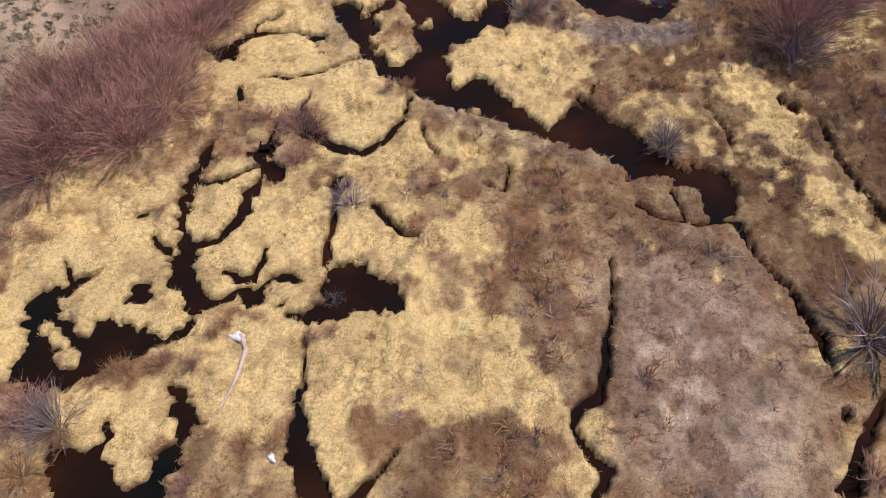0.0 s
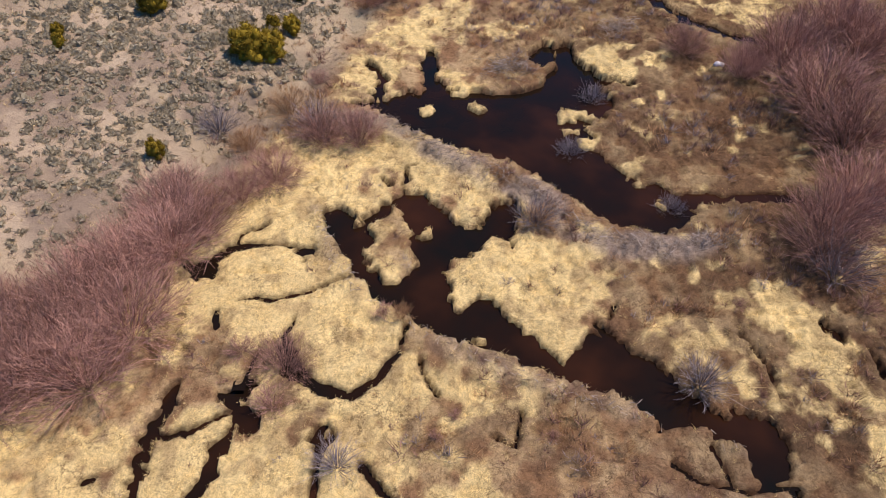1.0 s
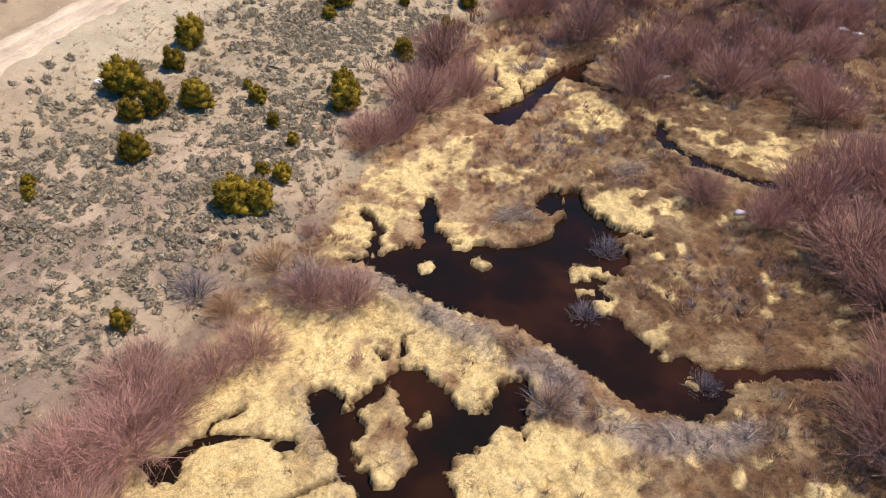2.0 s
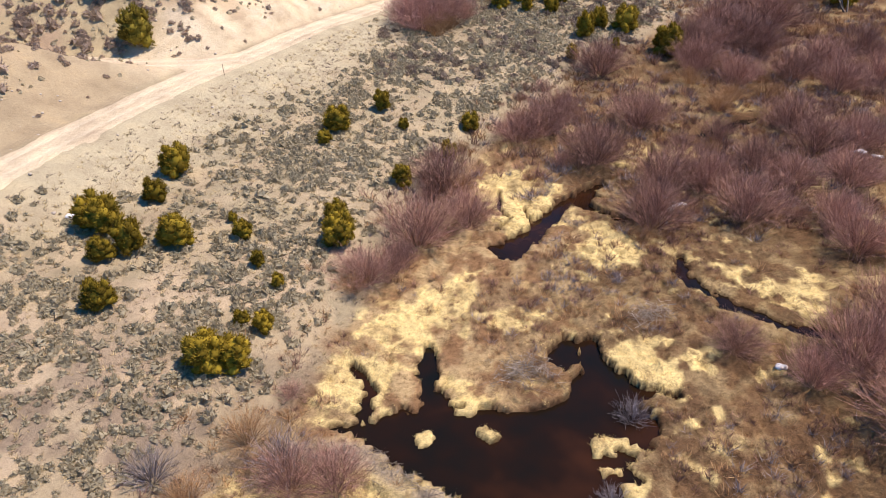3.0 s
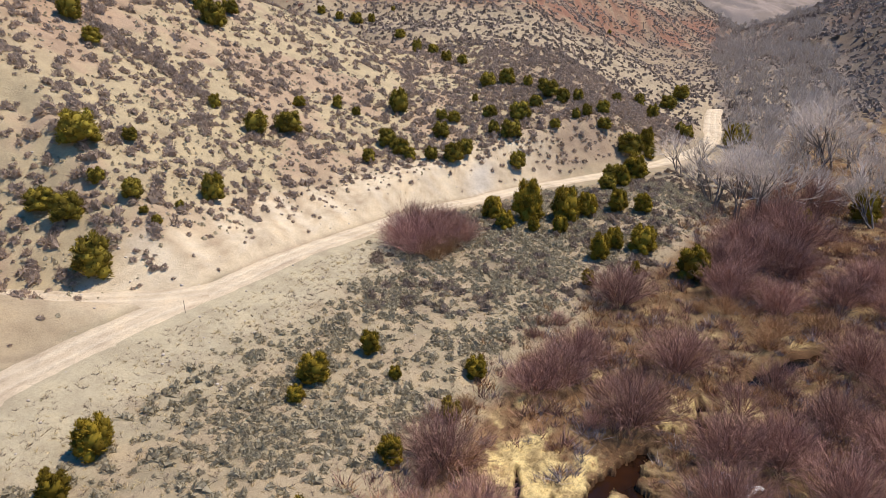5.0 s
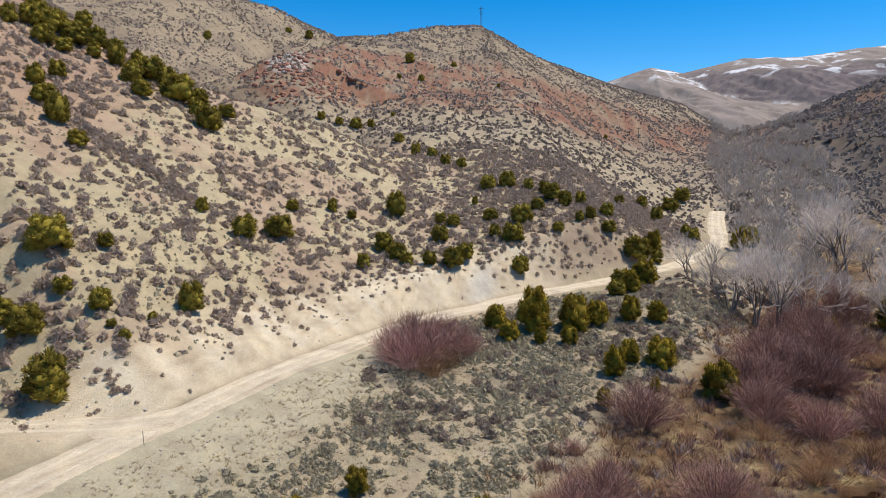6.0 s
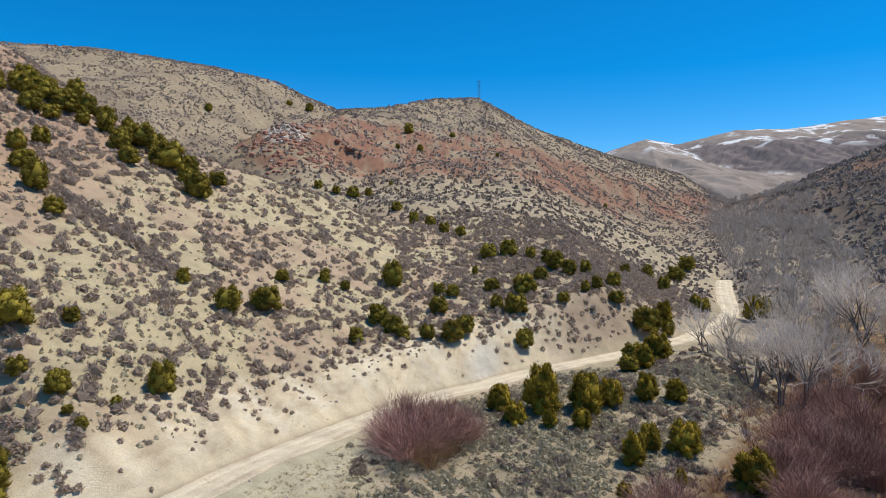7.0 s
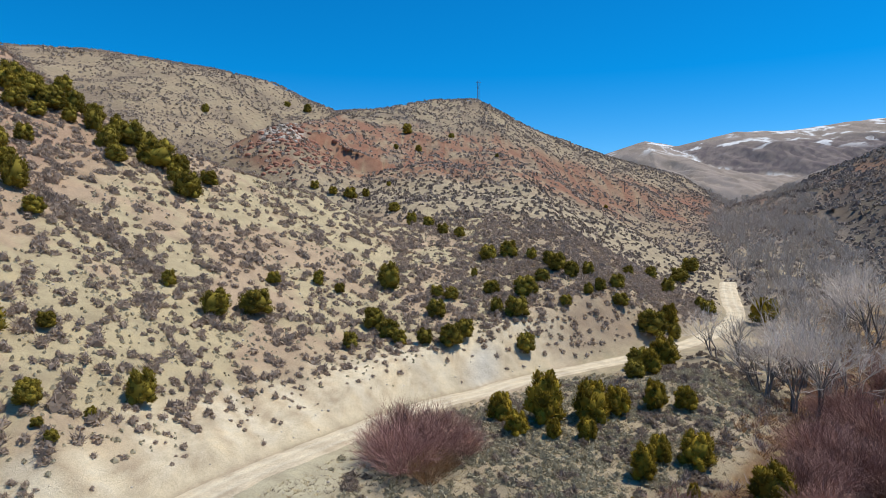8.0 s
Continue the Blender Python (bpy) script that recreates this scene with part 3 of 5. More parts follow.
# ---- mesh helpers ----
def mesh_object(name, verts, faces, mat, parent=None, colour=None, smooth=False):
    """One object from arrays of corners and of equal-sided faces."""
    verts, faces = np.asarray(verts, np.float32), np.asarray(faces, np.int32)
    me = bpy.data.meshes.new(name)
    me.vertices.add(len(verts))
    me.vertices.foreach_set("co", verts.ravel())
    k = faces.shape[1]
    me.loops.add(faces.size)
    me.loops.foreach_set("vertex_index", faces.ravel())
    me.polygons.add(len(faces))
    me.polygons.foreach_set("loop_start", np.arange(0, faces.size, k, dtype=np.int32))
    me.update(calc_edges=True)
    if smooth:
        me.polygons.foreach_set("use_smooth", np.ones(len(faces), bool))
    if colour is not None:
        a = me.attributes.new("colour", "FLOAT_COLOR", "POINT")
        a.data.foreach_set("color", (colour if colour.shape[1] == 4 else np.concatenate([colour, np.zeros((len(colour), 1))], 1)).astype(np.float32).ravel())
    me.materials.append(mat)
    ob = new(name, me)
    ob.parent = parent
    return ob


def scatter(shapes, x, y, z, size, tall=None):
    """Many turned and scaled copies of a few shapes (corners, triangles), joined; also which copy each corner is of."""
    which = rng.integers(0, len(shapes), len(x))
    turn = rng.uniform(0, 2 * np.pi, len(x))
    tall = size if tall is None else tall
    verts, faces, owner, base = [], [], [], 0
    for k, (v, f) in enumerate(shapes):
        ids = np.nonzero(which == k)[0]
        if not len(ids):
            continue
        c, s = np.cos(turn[ids])[:, None], np.sin(turn[ids])[:, None]
        sx = size[ids][:, None]
        px = (v[None, :, 0] * c - v[None, :, 1] * s) * sx + x[ids][:, None]
        py = (v[None, :, 0] * s + v[None, :, 1] * c) * sx + y[ids][:, None]
        pz = v[None, :, 2] * tall[ids][:, None] + z[ids][:, None]
        verts.append(np.stack([px, py, pz], 2).reshape(-1, 3))
        faces.append((f[None] + (np.arange(len(ids)) * len(v))[:, None, None] + base).reshape(-1, 3))
        owner.append(np.repeat(ids, len(v)))
        base += len(ids) * len(v)
    return np.concatenate(verts), np.concatenate(faces), np.concatenate(owner)


def strips(p, q, w0, w1):
    """Slim three-sided rods from points p to points q."""
    p, q = np.asarray(p, float), np.asarray(q, float)
    w0, w1 = np.broadcast_to(w0, len(p)), np.broadcast_to(w1, len(p))
    d = q - p
    d /= np.linalg.norm(d, axis=1)[:, None] + 1e-9
    a = np.cross(d, np.where(np.abs(d[:, 2:]) > 0.9, [[1.0, 0, 0]], [[0, 0, 1.0]]))
    a /= np.linalg.norm(a, axis=1)[:, None] + 1e-9
    b = np.cross(d, a)
    rings = []
    for base, w in ((p, w0), (q, w1)):
        for k in range(3):
            t = 2 * np.pi * k / 3
            rings.append(base + (a * np.cos(t) + b * np.sin(t)) * (w / 2)[:, None])
    v = np.stack(rings, 1).reshape(-1, 3)
    tri = np.array([(0, 1, 4), (0, 4, 3), (1, 2, 5), (1, 5, 4), (2, 0, 3), (2, 3, 5)])
    f = (tri[None] + 6 * np.arange(len(p))[:, None, None]).reshape(-1, 3)
    return v, f


def ribbons(points, widths):
    """Flat tapered blades through arrays of points (blade, knot, xyz)."""
    n, k, _ = points.shape
    d = points[:, -1] - points[:, 0]
    a = np.cross(d, rng.normal(size=(n, 3)))
    a /= np.linalg.norm(a, axis=1)[:, None] + 1e-9
    off = a[:, None, :] * (np.asarray(widths)[..., None] / 2)
    v = np.stack([points - off, points + off], 2).reshape(-1, 3)
    f = []
    for j in range(k - 1):
        f += [(2 * j, 2 * j + 1, 2 * j + 3), (2 * j, 2 * j + 3, 2 * j + 2)]
    f = (np.array(f)[None] + 2 * k * np.arange(n)[:, None, None]).reshape(-1, 3)
    return v, f


def joined(pieces):
    v, f, n = [], [], 0
    for a, b in pieces:
        v.append(a)
        f.append(b + n)
        n += len(a)
    return np.concatenate(v), np.concatenate(f)


# ---- the land ----
def bump_at(x, y, spots):
    total = 0.0
    for sx, sy, r, a in spots:
        total = total + a * np.exp(-((x - sx) ** 2 + (y - sy) ** 2) / (r * r))
    return total


STRAW_A = [(-16.7, 19.6, 3.7, 1.00), (-13.1, 16.1, 2.4, 1.00), (-18.5, 17.3, 1.9, 0.70), (-10.3, 18.3, 2.5, 1.00), (-7.5, 18.7, 2.5, 1.00), (-11.0, 22.6, 2.4, 0.90), (-5.9, 32.7, 3.8, 1.00), (-9.6, 34.7, 3.5, 1.00), (-11.6, 32.1, 2.7, 0.90), (-4.2, 28.9, 2.6, 1.00), (-2.2, 26.7, 1.9, 0.60), (-7.6, 13.2, 2.3, 0.90), (-12.4, 10.0, 1.9, 0.90), (-14.7, 10.5, 1.2, 0.80), (-7.9, 10.5, 1.5, 0.50), (-3.8, 13.8, 2.1, 1.00), (-1.8, 15.0, 1.9, 0.90), (0.9, 13.2, 2.3, 0.90), (2.9, 13.3, 2.1, 0.80), (4.2, 13.0, 1.2, 0.80), (-4.5, 10.0, 1.5, 0.90), (-3.8, 7.9, 1.2, 0.80), (-3.1, 11.6, 1.5, 0.40)]
STRAW_B = [(2.4, 19.1, 1.7, 0.35), (0.4, 21.6, 1.8, 0.35), (-3.3, 19.1, 1.7, 0.60), (-3.8, 22.7, 1.8, 0.55), (5.6, 33.9, 2.1, 0.80), (8.0, 32.4, 2.1, 0.70), (2.8, 32.3, 2.1, 1.00), (5.6, 29.0, 1.7, 0.80), (1.0, 26.3, 1.9, 0.60), (4.7, 25.1, 1.6, 0.80), (5.3, 10.6, 1.2, 0.90), (7.5, 10.1, 1.1, 1.00), (6.2, 7.9, 1.4, 0.50), (4.1, 7.9, 1.2, 0.40), (19.2, 30.2, 1.5, 1.00), (20.0, 25.7, 1.7, 0.90), (20.9, 22.6, 1.7, 1.00), (22.2, 20.0, 1.7, 0.90), (13.5, 28.7, 1.3, 0.40), (14.2, 18.2, 0.8, 1.00), (10.6, 10.1, 1.2, 0.30), (24.5, 35.3, 1.6, 0.60), (18.6, 13.4, 0.8, 0.60)]
STRAW_C = [(17.9, 9.7, 1.0, 0.50), (-18.4, 14.2, 1.3, 0.70), (-19.8, 15.4, 1.3, 0.50), (5.8, 15.9, 2.7, -0.60), (1.3, 9.3, 2.6, -0.60), (6.8, 20.9, 2.3, -0.50), (11.5, 14.5, 4.0, -1.00), (11.7, 9.1, 3.6, -0.40), (12.6, 23.6, 2.8, -0.40), (-7.0, 40.4, 3.0, 1.00), (-10.5, 39.4, 2.0, 0.80), (-0.7, 43.0, 3.1, 1.00), (-3.3, 44.6, 1.8, 0.80), (2.6, 40.0, 2.0, 1.00), (-5.4, 52.8, 2.0, 1.00), (-3.2, 58.2, 2.7, 0.80), (0.3, 61.8, 2.8, 0.80), (4.8, 59.2, 2.7, 0.60), (5.4, 34.5, 1.8, 0.90), (2.6, 32.3, 1.4, 1.00), (5.0, 31.0, 1.9, 0.80), (6.3, 28.5, 1.0, 0.90), (9.0, 36.6, 1.2, 0.80)]
STRAW_D = [(12.5, 54.5, 1.7, 1.00), (14.1, 53.8, 1.2, 1.00), (11.8, 30.4, 1.6, 0.45), (6.7, 33.4, 1.5, 0.50), (14.5, 43.7, 2.5, 0.30), (18.4, 31.7, 1.1, 0.60), (20.0, 30.1, 1.4, 0.90), (20.1, 28.0, 1.3, 0.90), (8.4, 73.8, 2.7, 1.00), (14.4, 68.2, 2.5, 0.90), (6.0, 79.0, 2.3, 1.00), (22.9, 64.2, 2.9, 0.40), (26.8, 61.5, 2.8, 0.30), (22.6, 44.4, 2.2, 0.20), (6.6, 76.5, 2.1, 1.00), (9.1, 73.5, 2.0, 1.00), (7.1, 70.8, 1.5, 1.00), (13.5, 70.8, 1.5, 1.00), (13.4, 67.8, 1.8, 1.00), (18.8, 67.9, 2.1, 0.45), (10.9, 79.1, 1.3, 0.80), (20.2, 86.1, 1.2, 1.00), (24.2, 86.1, 1.2, 1.00)]
STRAW_E = [(33.6, 99.6, 1.8, 0.40), (24.1, 68.5, 2.2, 0.30)]
ASHEN = [(12.6, 15, 4.0, 1), (12.5, 9, 4, 0.6)]


def straw_at(x, y):
    """How much of the meadow is bright matted straw."""
    wx, wy = x + 1.6 * (fbm(x, y, 3, 105) - 0.5) + 0.9 * (fbm(x, y, 0.9, 107) - 0.5), y + 1.6 * (fbm(x, y, 3, 106) - 0.5) + 0.9 * (fbm(x, y, 0.9, 108) - 0.5)
    return sum(bump_at(wx, wy, spots) for spots in (STRAW_A, STRAW_B, STRAW_C, STRAW_D, STRAW_E)) + bump_at(x, y, [(ix, iy, r + 0.5, 1.2) for ix, iy, r in ISLETS]) + 0.28 * step(5, -3, x) * step(49, 44, y) + 0.9 * (fbm(x, y, 4, 109) - 0.5)


def blend(a, b, t):
    return a + (np.asarray(b) - a) * t[:, None]


def meadow_share(x, y):
    return step(1.0, -1.2, along(x, y, BANK)[0] + 2.4 * (fbm(x, y, 2.2, 101) - 0.5)) * step(290, 220, y)


WOOD_LINE = [(66, 172, 10), (92, 215, 17), (114, 265, 22), (146, 345, 30), (186, 430, 36), (236, 560, 42), (300, 720, 36)]


def land_colour(x, y, z, s):
    """The colour of the bare surface: soils, dry sward, road, snow, and shade painted into the meadow."""
    n1, n2, n3 = fbm(x, y, 2.2, 101), fbm(x, y, 9, 102), fbm(x, y, 40, 103)
    d = along(x, y, BANK)[0]
    c = np.tile(np.array([0.47, 0.385, 0.265]), (len(x), 1))
    c = blend(c, (0.38, 0.33, 0.225), step(0.5, 0.62, n1) * 0.7)
    c = blend(c, (0.56, 0.445, 0.325), step(0.52, 0.66, n2) * 0.7)
    c = blend(c, (0.27, 0.205, 0.16), step(62, 48, y + 0 * x) * step(0.42, 0.58, n1) * 0.7)
    c = blend(c, (0.33, 0.27, 0.19), step(100, 116, y) * step(-4, -8, along(x, y, ROAD)[0]) * 0.5)
    hill = step(6, 16, along(x, y, ROAD)[0]) * step(40, 80, y + 0 * x)
    c = blend(c, (0.53, 0.44, 0.285), hill)
    c = blend(c, (0.49, 0.355, 0.255), hill * step(0.5, 0.62, n2) * 0.8)
    c = blend(c, (0.42, 0.275, 0.20), hill * step(-45, -62, x + 14 * (n2 - 0.5)) * step(120, 150, y) * 0.8)
    c = blend(c, (0.38, 0.29, 0.21), step(2.6, 5, along(x, y, ROAD)[0]) * step(60, 40, along(x, y, ROAD)[0]) * step(10, 24, x) * step(120, 130, y) * (0.6 + 0.4 * step(0.35, 0.6, n1)))
    # the far ridge: tan, with red beds low on its flank
    back = step(225, 260, y + 0.25 * x)
    c = blend(c, (0.37, 0.29, 0.20), back)
    c = blend(c, (0.20, 0.155, 0.125), back * step(0.5, 0.62, fbm(x, y, 16, 112)) * 0.6)
    red = step(0.12, 0.3, np.exp(-((z - 74 + 0.06 * x - 26 * (n3 - 0.5)) / 17) ** 2) * step(-90, -60, x)) * step(0.30, 0.52, n2)
    c = blend(c, (0.30, 0.155, 0.105), back * red)
    c = blend(c, (0.40, 0.33, 0.22), back * step(0.55, 0.7, n1) * 0.6)
    c = blend(c, (0.47, 0.39, 0.27), back * step(95, 60, z + 20 * (n3 - 0.5)) * step(330, 270, y - 0.3 * x) * 0.8)
    pale = np.exp(-(((x + 60) / 9) ** 2 + ((y - 322) / 12) ** 2))
    c = blend(c, (0.5, 0.45, 0.40), step(0.3, 0.6, pale))
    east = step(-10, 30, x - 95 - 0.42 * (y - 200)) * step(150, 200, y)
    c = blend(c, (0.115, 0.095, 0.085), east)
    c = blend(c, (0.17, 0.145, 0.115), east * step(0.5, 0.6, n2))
    glade = step(1.15, 0.75, np.abs(along(x, y, WOOD_LINE)[0]) / along(x, y, WOOD_LINE)[1]) * step(160, 180, y)
    c = blend(c, (0.26, 0.215, 0.18), glade * step(0.62, 0.5, n2))
    c = blend(c, (0.26, 0.15, 0.10), east * step(0.56, 0.62, n3) * step(500, 560, y))
    # far mountains: brown sward, dark brush in the folds, old snow on the shoulders
    away = step(1000, 1150, y)
    folds = fbm(x + 0.35 * y, 0.35 * y, 300, 55, 5)
    c = blend(c, (0.37, 0.31, 0.265), away)
    c = blend(c, (0.155, 0.13, 0.135), away * step(0.49, 0.46, folds) * step(520, 430, z + 60 * (n3 - 0.5)))
    c = blend(c, (0.14, 0.12, 0.12), step(1000, 1100, y) * step(2000, 1600, y) * 0.55)
    streak = np.exp(-((folds - 0.50) / 0.012) ** 2) * step(260, 360, z) + step(0.60, 0.64, fbm(x * 0.5, y * 1.1, 120, 120, 4)) * step(380, 470, z)
    c = blend(c, (0.84, 0.85, 0.88), np.clip(away * streak * step(1700, 2200, y), 0, 1) * 0.9)
    # the wet meadow
    meadow = meadow_share(x, y)
    sward = np.tile(np.array([0.45, 0.315, 0.175]), (len(x), 1))
    sward = blend(sward, (0.31, 0.19, 0.11), step(0.42, 0.6, n1) * 0.8)
    sward = blend(sward, (0.48, 0.36, 0.18), step(0.5, 0.65, n2) * 0.6)
    n4 = fbm(x, y, 1.0, 111, 3)
    sward = blend(sward, (0.29, 0.165, 0.09), step(0.50, 0.62, n4) * 0.8)
    sward = blend(sward, (0.56, 0.42, 0.24), step(0.5, 0.36, n4) * 0.75)
    sward = blend(sward, (0.66, 0.56, 0.44), np.clip(1.3 * bump_at(x, y, ASHEN), 0, 1) * (1 - 0.5 * step(0.5, 0.62, n4)))
    # painted shade under the low brush, from the same noise that places it
    sward = blend(sward, (0.16, 0.09, 0.058), 0.55 * step(0.45, 0.6, fbm(x, y, 6, 230)) * step(0.35, 0.6, fbm(x, y, 1.5, 233)))
    straw = straw_at(x, y) + 1.1 * (n1 - 0.5) + 1.4 * (fbm(x, y, 0.9, 104) - 0.5)
    # right-hand meadow: browner sward, darkened further to stand for shadows among the willows
    sward = blend(sward, (0.20, 0.12, 0.07), (0.6 + 0.15 * step(28, 36, y)) * step(7, 15, x + 6 * (n2 - 0.5)) * step(0.36, 0.55, n1) * step(16, 26, y + 0.4 * x))
    sward = sward * (1 - 0.25 * step(6, 14, x) * step(20, 30, y + 0.4 * x))[:, None]
    sward = blend(sward, (0.84, 0.675, 0.335), step(0.3, 0.62, straw) * (1 - 0.4 * step(0.54, 0.66, n4)))
    c = blend(c, np.zeros(3), meadow) + sward * meadow[:, None]
    for line, much in ((DAM_HIGH, 0.8), (DAM_LOW, 0.3)):
        dd, w = along(x, y, line)
        c = blend(c, (0.40, 0.33, 0.28), much * np.exp(-(dd / w) ** 4) * step(0.3, 0.55, n1))
    mud = step(0.12, -0.05, s)
    c = blend(c, (0.055, 0.027, 0.016), mud)
    # bare cut, verge and road
    dr = along(x, y, ROAD)[0]
    rill = fbm((0.62 * x + 0.78 * y) * 1.6, dr * 0.16, 1.4, 140)
    c = blend(c, (0.71, 0.60, 0.43), step(2, 3, dr) * step(12.5, 8.5, dr + 5 * (n2 - 0.5)) * step(86, 96, y) * step(26, 8, x))
    c = blend(c, (0.54, 0.42, 0.29), step(2.6, 4, dr) * step(14, 9, dr) * step(86, 96, y) * step(26, 8, x) * step(0.5, 0.66, rill) * 0.7)
    c = blend(c, (0.78, 0.69, 0.54), step(2.6, 4, dr) * step(14, 9, dr) * step(86, 96, y) * step(26, 8, x) * step(0.46, 0.34, rill) * 0.6)
    c = blend(c, (0.66, 0.61, 0.52), step(2, 3, dr) * step(8, 5, dr) * step(4, 0, np.abs(x - 7)))
    c = blend(c, (0.53, 0.47, 0.335), step(-13, -5, dr + 5 * (n1 - 0.5)) * step(0, -2.5, dr) * step(60, 70, y) * step(135, 115, y))
    c = blend(c, (0.47, 0.375, 0.25), step(2.4, 3.5, dr) * step(16, 10, dr) * step(93, 88, y) * 0.8)
    return c


def graded(fine, near, far, step0, step1, step2):
    """Coordinates that are close together in the middle and widen outwards."""
    a = list(np.arange(fine[0], fine[1] + 1e-6, step0))
    hi, s = a[-1], step0
    while hi < far[1]:
        s = min(s * (1.08 if hi < near[1] else 1.1), step1 if hi < near[1] else step2)
        hi += s
        a.append(hi)
    lo, s = a[0], step0
    while lo > far[0]:
        s = min(s * (1.08 if lo > near[0] else 1.1), step1 if lo > near[0] else step2)
        lo -= s
        a.insert(0, lo)
    return np.array(a)


def build_land():
    gx = graded((-21, 24), (-100, 112), (-950, 2700), 0.17, 1.0, 28)
    gy = graded((8, 80), (-20, 300), (-260, 3350), 0.17, 1.0, 28)
    X, Y = np.meshgrid(gx, gy)
    x, y = X.ravel(), Y.ravel()
    z, s = land(x, y)
    nx, ny = len(gx), len(gy)
    i = (np.arange(ny - 1)[:, None] * nx + np.arange(nx - 1)).ravel()
    faces = np.stack([i, i + 1, i + nx + 1, i + nx], 1)
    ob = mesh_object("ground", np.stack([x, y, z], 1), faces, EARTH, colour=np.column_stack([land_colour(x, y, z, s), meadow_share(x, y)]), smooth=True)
    tagged(ob, "valley floor of dry straw sward, sandy sagebrush slopes and red hills", "ground", kind="structure")
    return ob


build_land()


def build_water():
    gx, gy = np.arange(-25, 41, 0.33), np.arange(3, 101, 0.33)
    X, Y = np.meshgrid(gx, gy)
    s, level = wet(X.ravel(), Y.ravel())
    nx = len(gx)
    i = (np.arange(len(gy) - 1)[:, None] * nx + np.arange(nx - 1)).ravel()
    quads = np.stack([i, i + 1, i + nx + 1, i + nx], 1)
    close = s < 0.32
    for k, lv in enumerate(sorted(set(level[close]))):
        use = quads[(close & (level == lv))[quads].any(1)]
        ids, back = np.unique(use, return_inverse=True)
        v = np.stack([X.ravel()[ids], Y.ravel()[ids], np.full(len(ids), lv + 0.002 * k)], 1)
        ob = mesh_object("water", v, back.reshape(-1, 4), WATER, smooth=True)
        tagged(ob, "still dark peaty water of a beaver pond and its channels", "water", kind="structure")


build_water()


def build_mountain():
    """The far mountain's face in finer relief, laid over the sheet of the land."""
    gx, gy = np.arange(480, 2150, 7.0), np.arange(1700, 3010, 9.0)
    X, Y = np.meshgrid(gx, gy)
    x, y = X.ravel(), Y.ravel()
    z = terrain(x, y) + 3.0 + 7 * (fbm(x, y, 60, 130) - 0.5)
    folds = fbm(x + 0.35 * y, 0.35 * y, 300, 55, 5) + 0.05 * (fbm(x, y, 45, 131) - 0.5)
    n = fbm(x, y, 30, 132)
    c = np.tile(np.array([0.36, 0.30, 0.265]), (len(x), 1))
    c = blend(c, (0.30, 0.25, 0.215), step(0.5, 0.6, n))
    c = blend(c, (0.17, 0.14, 0.145), step(0.495, 0.475, folds) * step(500, 420, z + 80 * (n - 0.5)) * (0.6 + 0.4 * step(0.4, 0.6, fbm(x, y, 14, 133))))
    streak = np.exp(-((folds - 0.505) / 0.010) ** 2) * step(250, 330, z) + 0.9 * step(0.60, 0.63, fbm(x * 0.5, y * 1.3, 60, 134, 4)) * step(390, 450, z) + 0.6 * np.exp(-((folds - 0.545) / 0.006) ** 2) * step(300, 380, z)
    c = blend(c, (0.84, 0.85, 0.88), np.clip(streak * step(0.40, 0.52, fbm(x, y, 90, 135)), 0, 1))
    m = len(gx)
    i = (np.arange(len(gy) - 1)[:, None] * m + np.arange(m - 1)).ravel()
    ob = mesh_object("far_mountain", np.stack([x, y, z], 1), np.stack([i, i + 1, i + m + 1, i + m], 1), EARTH, colour=c, smooth=True)
    tagged(ob, "far rounded brown mountain with streaks of old snow", "mountain", kind="structure")


build_mountain()


def build_road(name, line, half, label):
    """A worn dirt lane laid along a line, with ruts and ragged edges."""
    pts = np.array(line)
    run = np.concatenate([[0], np.cumsum(np.hypot(*np.diff(pts[:, :2], axis=0).T))])
    u = np.arange(0, run[-1], 0.6)
    cx, cy, cz = (np.interp(u, run, pts[:, k]) for k in range(3))
    tx, ty = np.gradient(cx), np.gradient(cy)
    t = np.hypot(tx, ty)
    v = np.linspace(-1, 1, 19)
    edge = half * (1 + 0.22 * (fbm(u, 0 * u, 4, 301) - 0.5) + 0.2 * (fbm(u, 0 * u + 40, 1.3, 302) - 0.5))
    off = v[None] * edge[:, None]
    x, y = cx[:, None] - ty[:, None] / t[:, None] * off, cy[:, None] + tx[:, None] / t[:, None] * off
    worn = np.exp(-((np.abs(off) - 0.85 + 0.25 * (fbm(u, 0 * u, 9, 303) - 0.5)[:, None]) / 0.3) ** 2)
    z = cz[:, None] + 0.10 + 0.25 * step(205, 245, y) - 0.32 * np.abs(v[None]) ** 6 - 0.06 * worn + 0.05 * (fbm(x, y, 0.8, 304) - 0.5)
    n = fbm(u[:, None] * 0.2 + 0 * off, off, 0.5, 305)
    c = np.tile(np.array([0.74, 0.625, 0.46]), (x.size, 1))
    c = blend(c, (0.84, 0.745, 0.575), np.clip(worn * 0.8, 0, 1).ravel())
    c = blend(c, (0.56, 0.44, 0.315), (step(0.55, 0.72, n) * 0.55 * (1 - 0.7 * worn)).ravel())
    m = len(v)
    i = (np.arange(len(u) - 1)[:, None] * m + np.arange(m - 1)).ravel()
    ob = mesh_object(name, np.stack([x, y, z], 2).reshape(-1, 3), np.stack([i, i + 1, i + m + 1, i + m], 1), EARTH, colour=c, smooth=True)
    tagged(ob, label, "road", kind="structure")


build_road("road", [p for p in ROAD if p[1] < 272], 2.55, "pale rutted dirt road along the foot of the hill")
build_road("road_spur", TRACK, 2.9, "pale dirt turnout leaving the road")


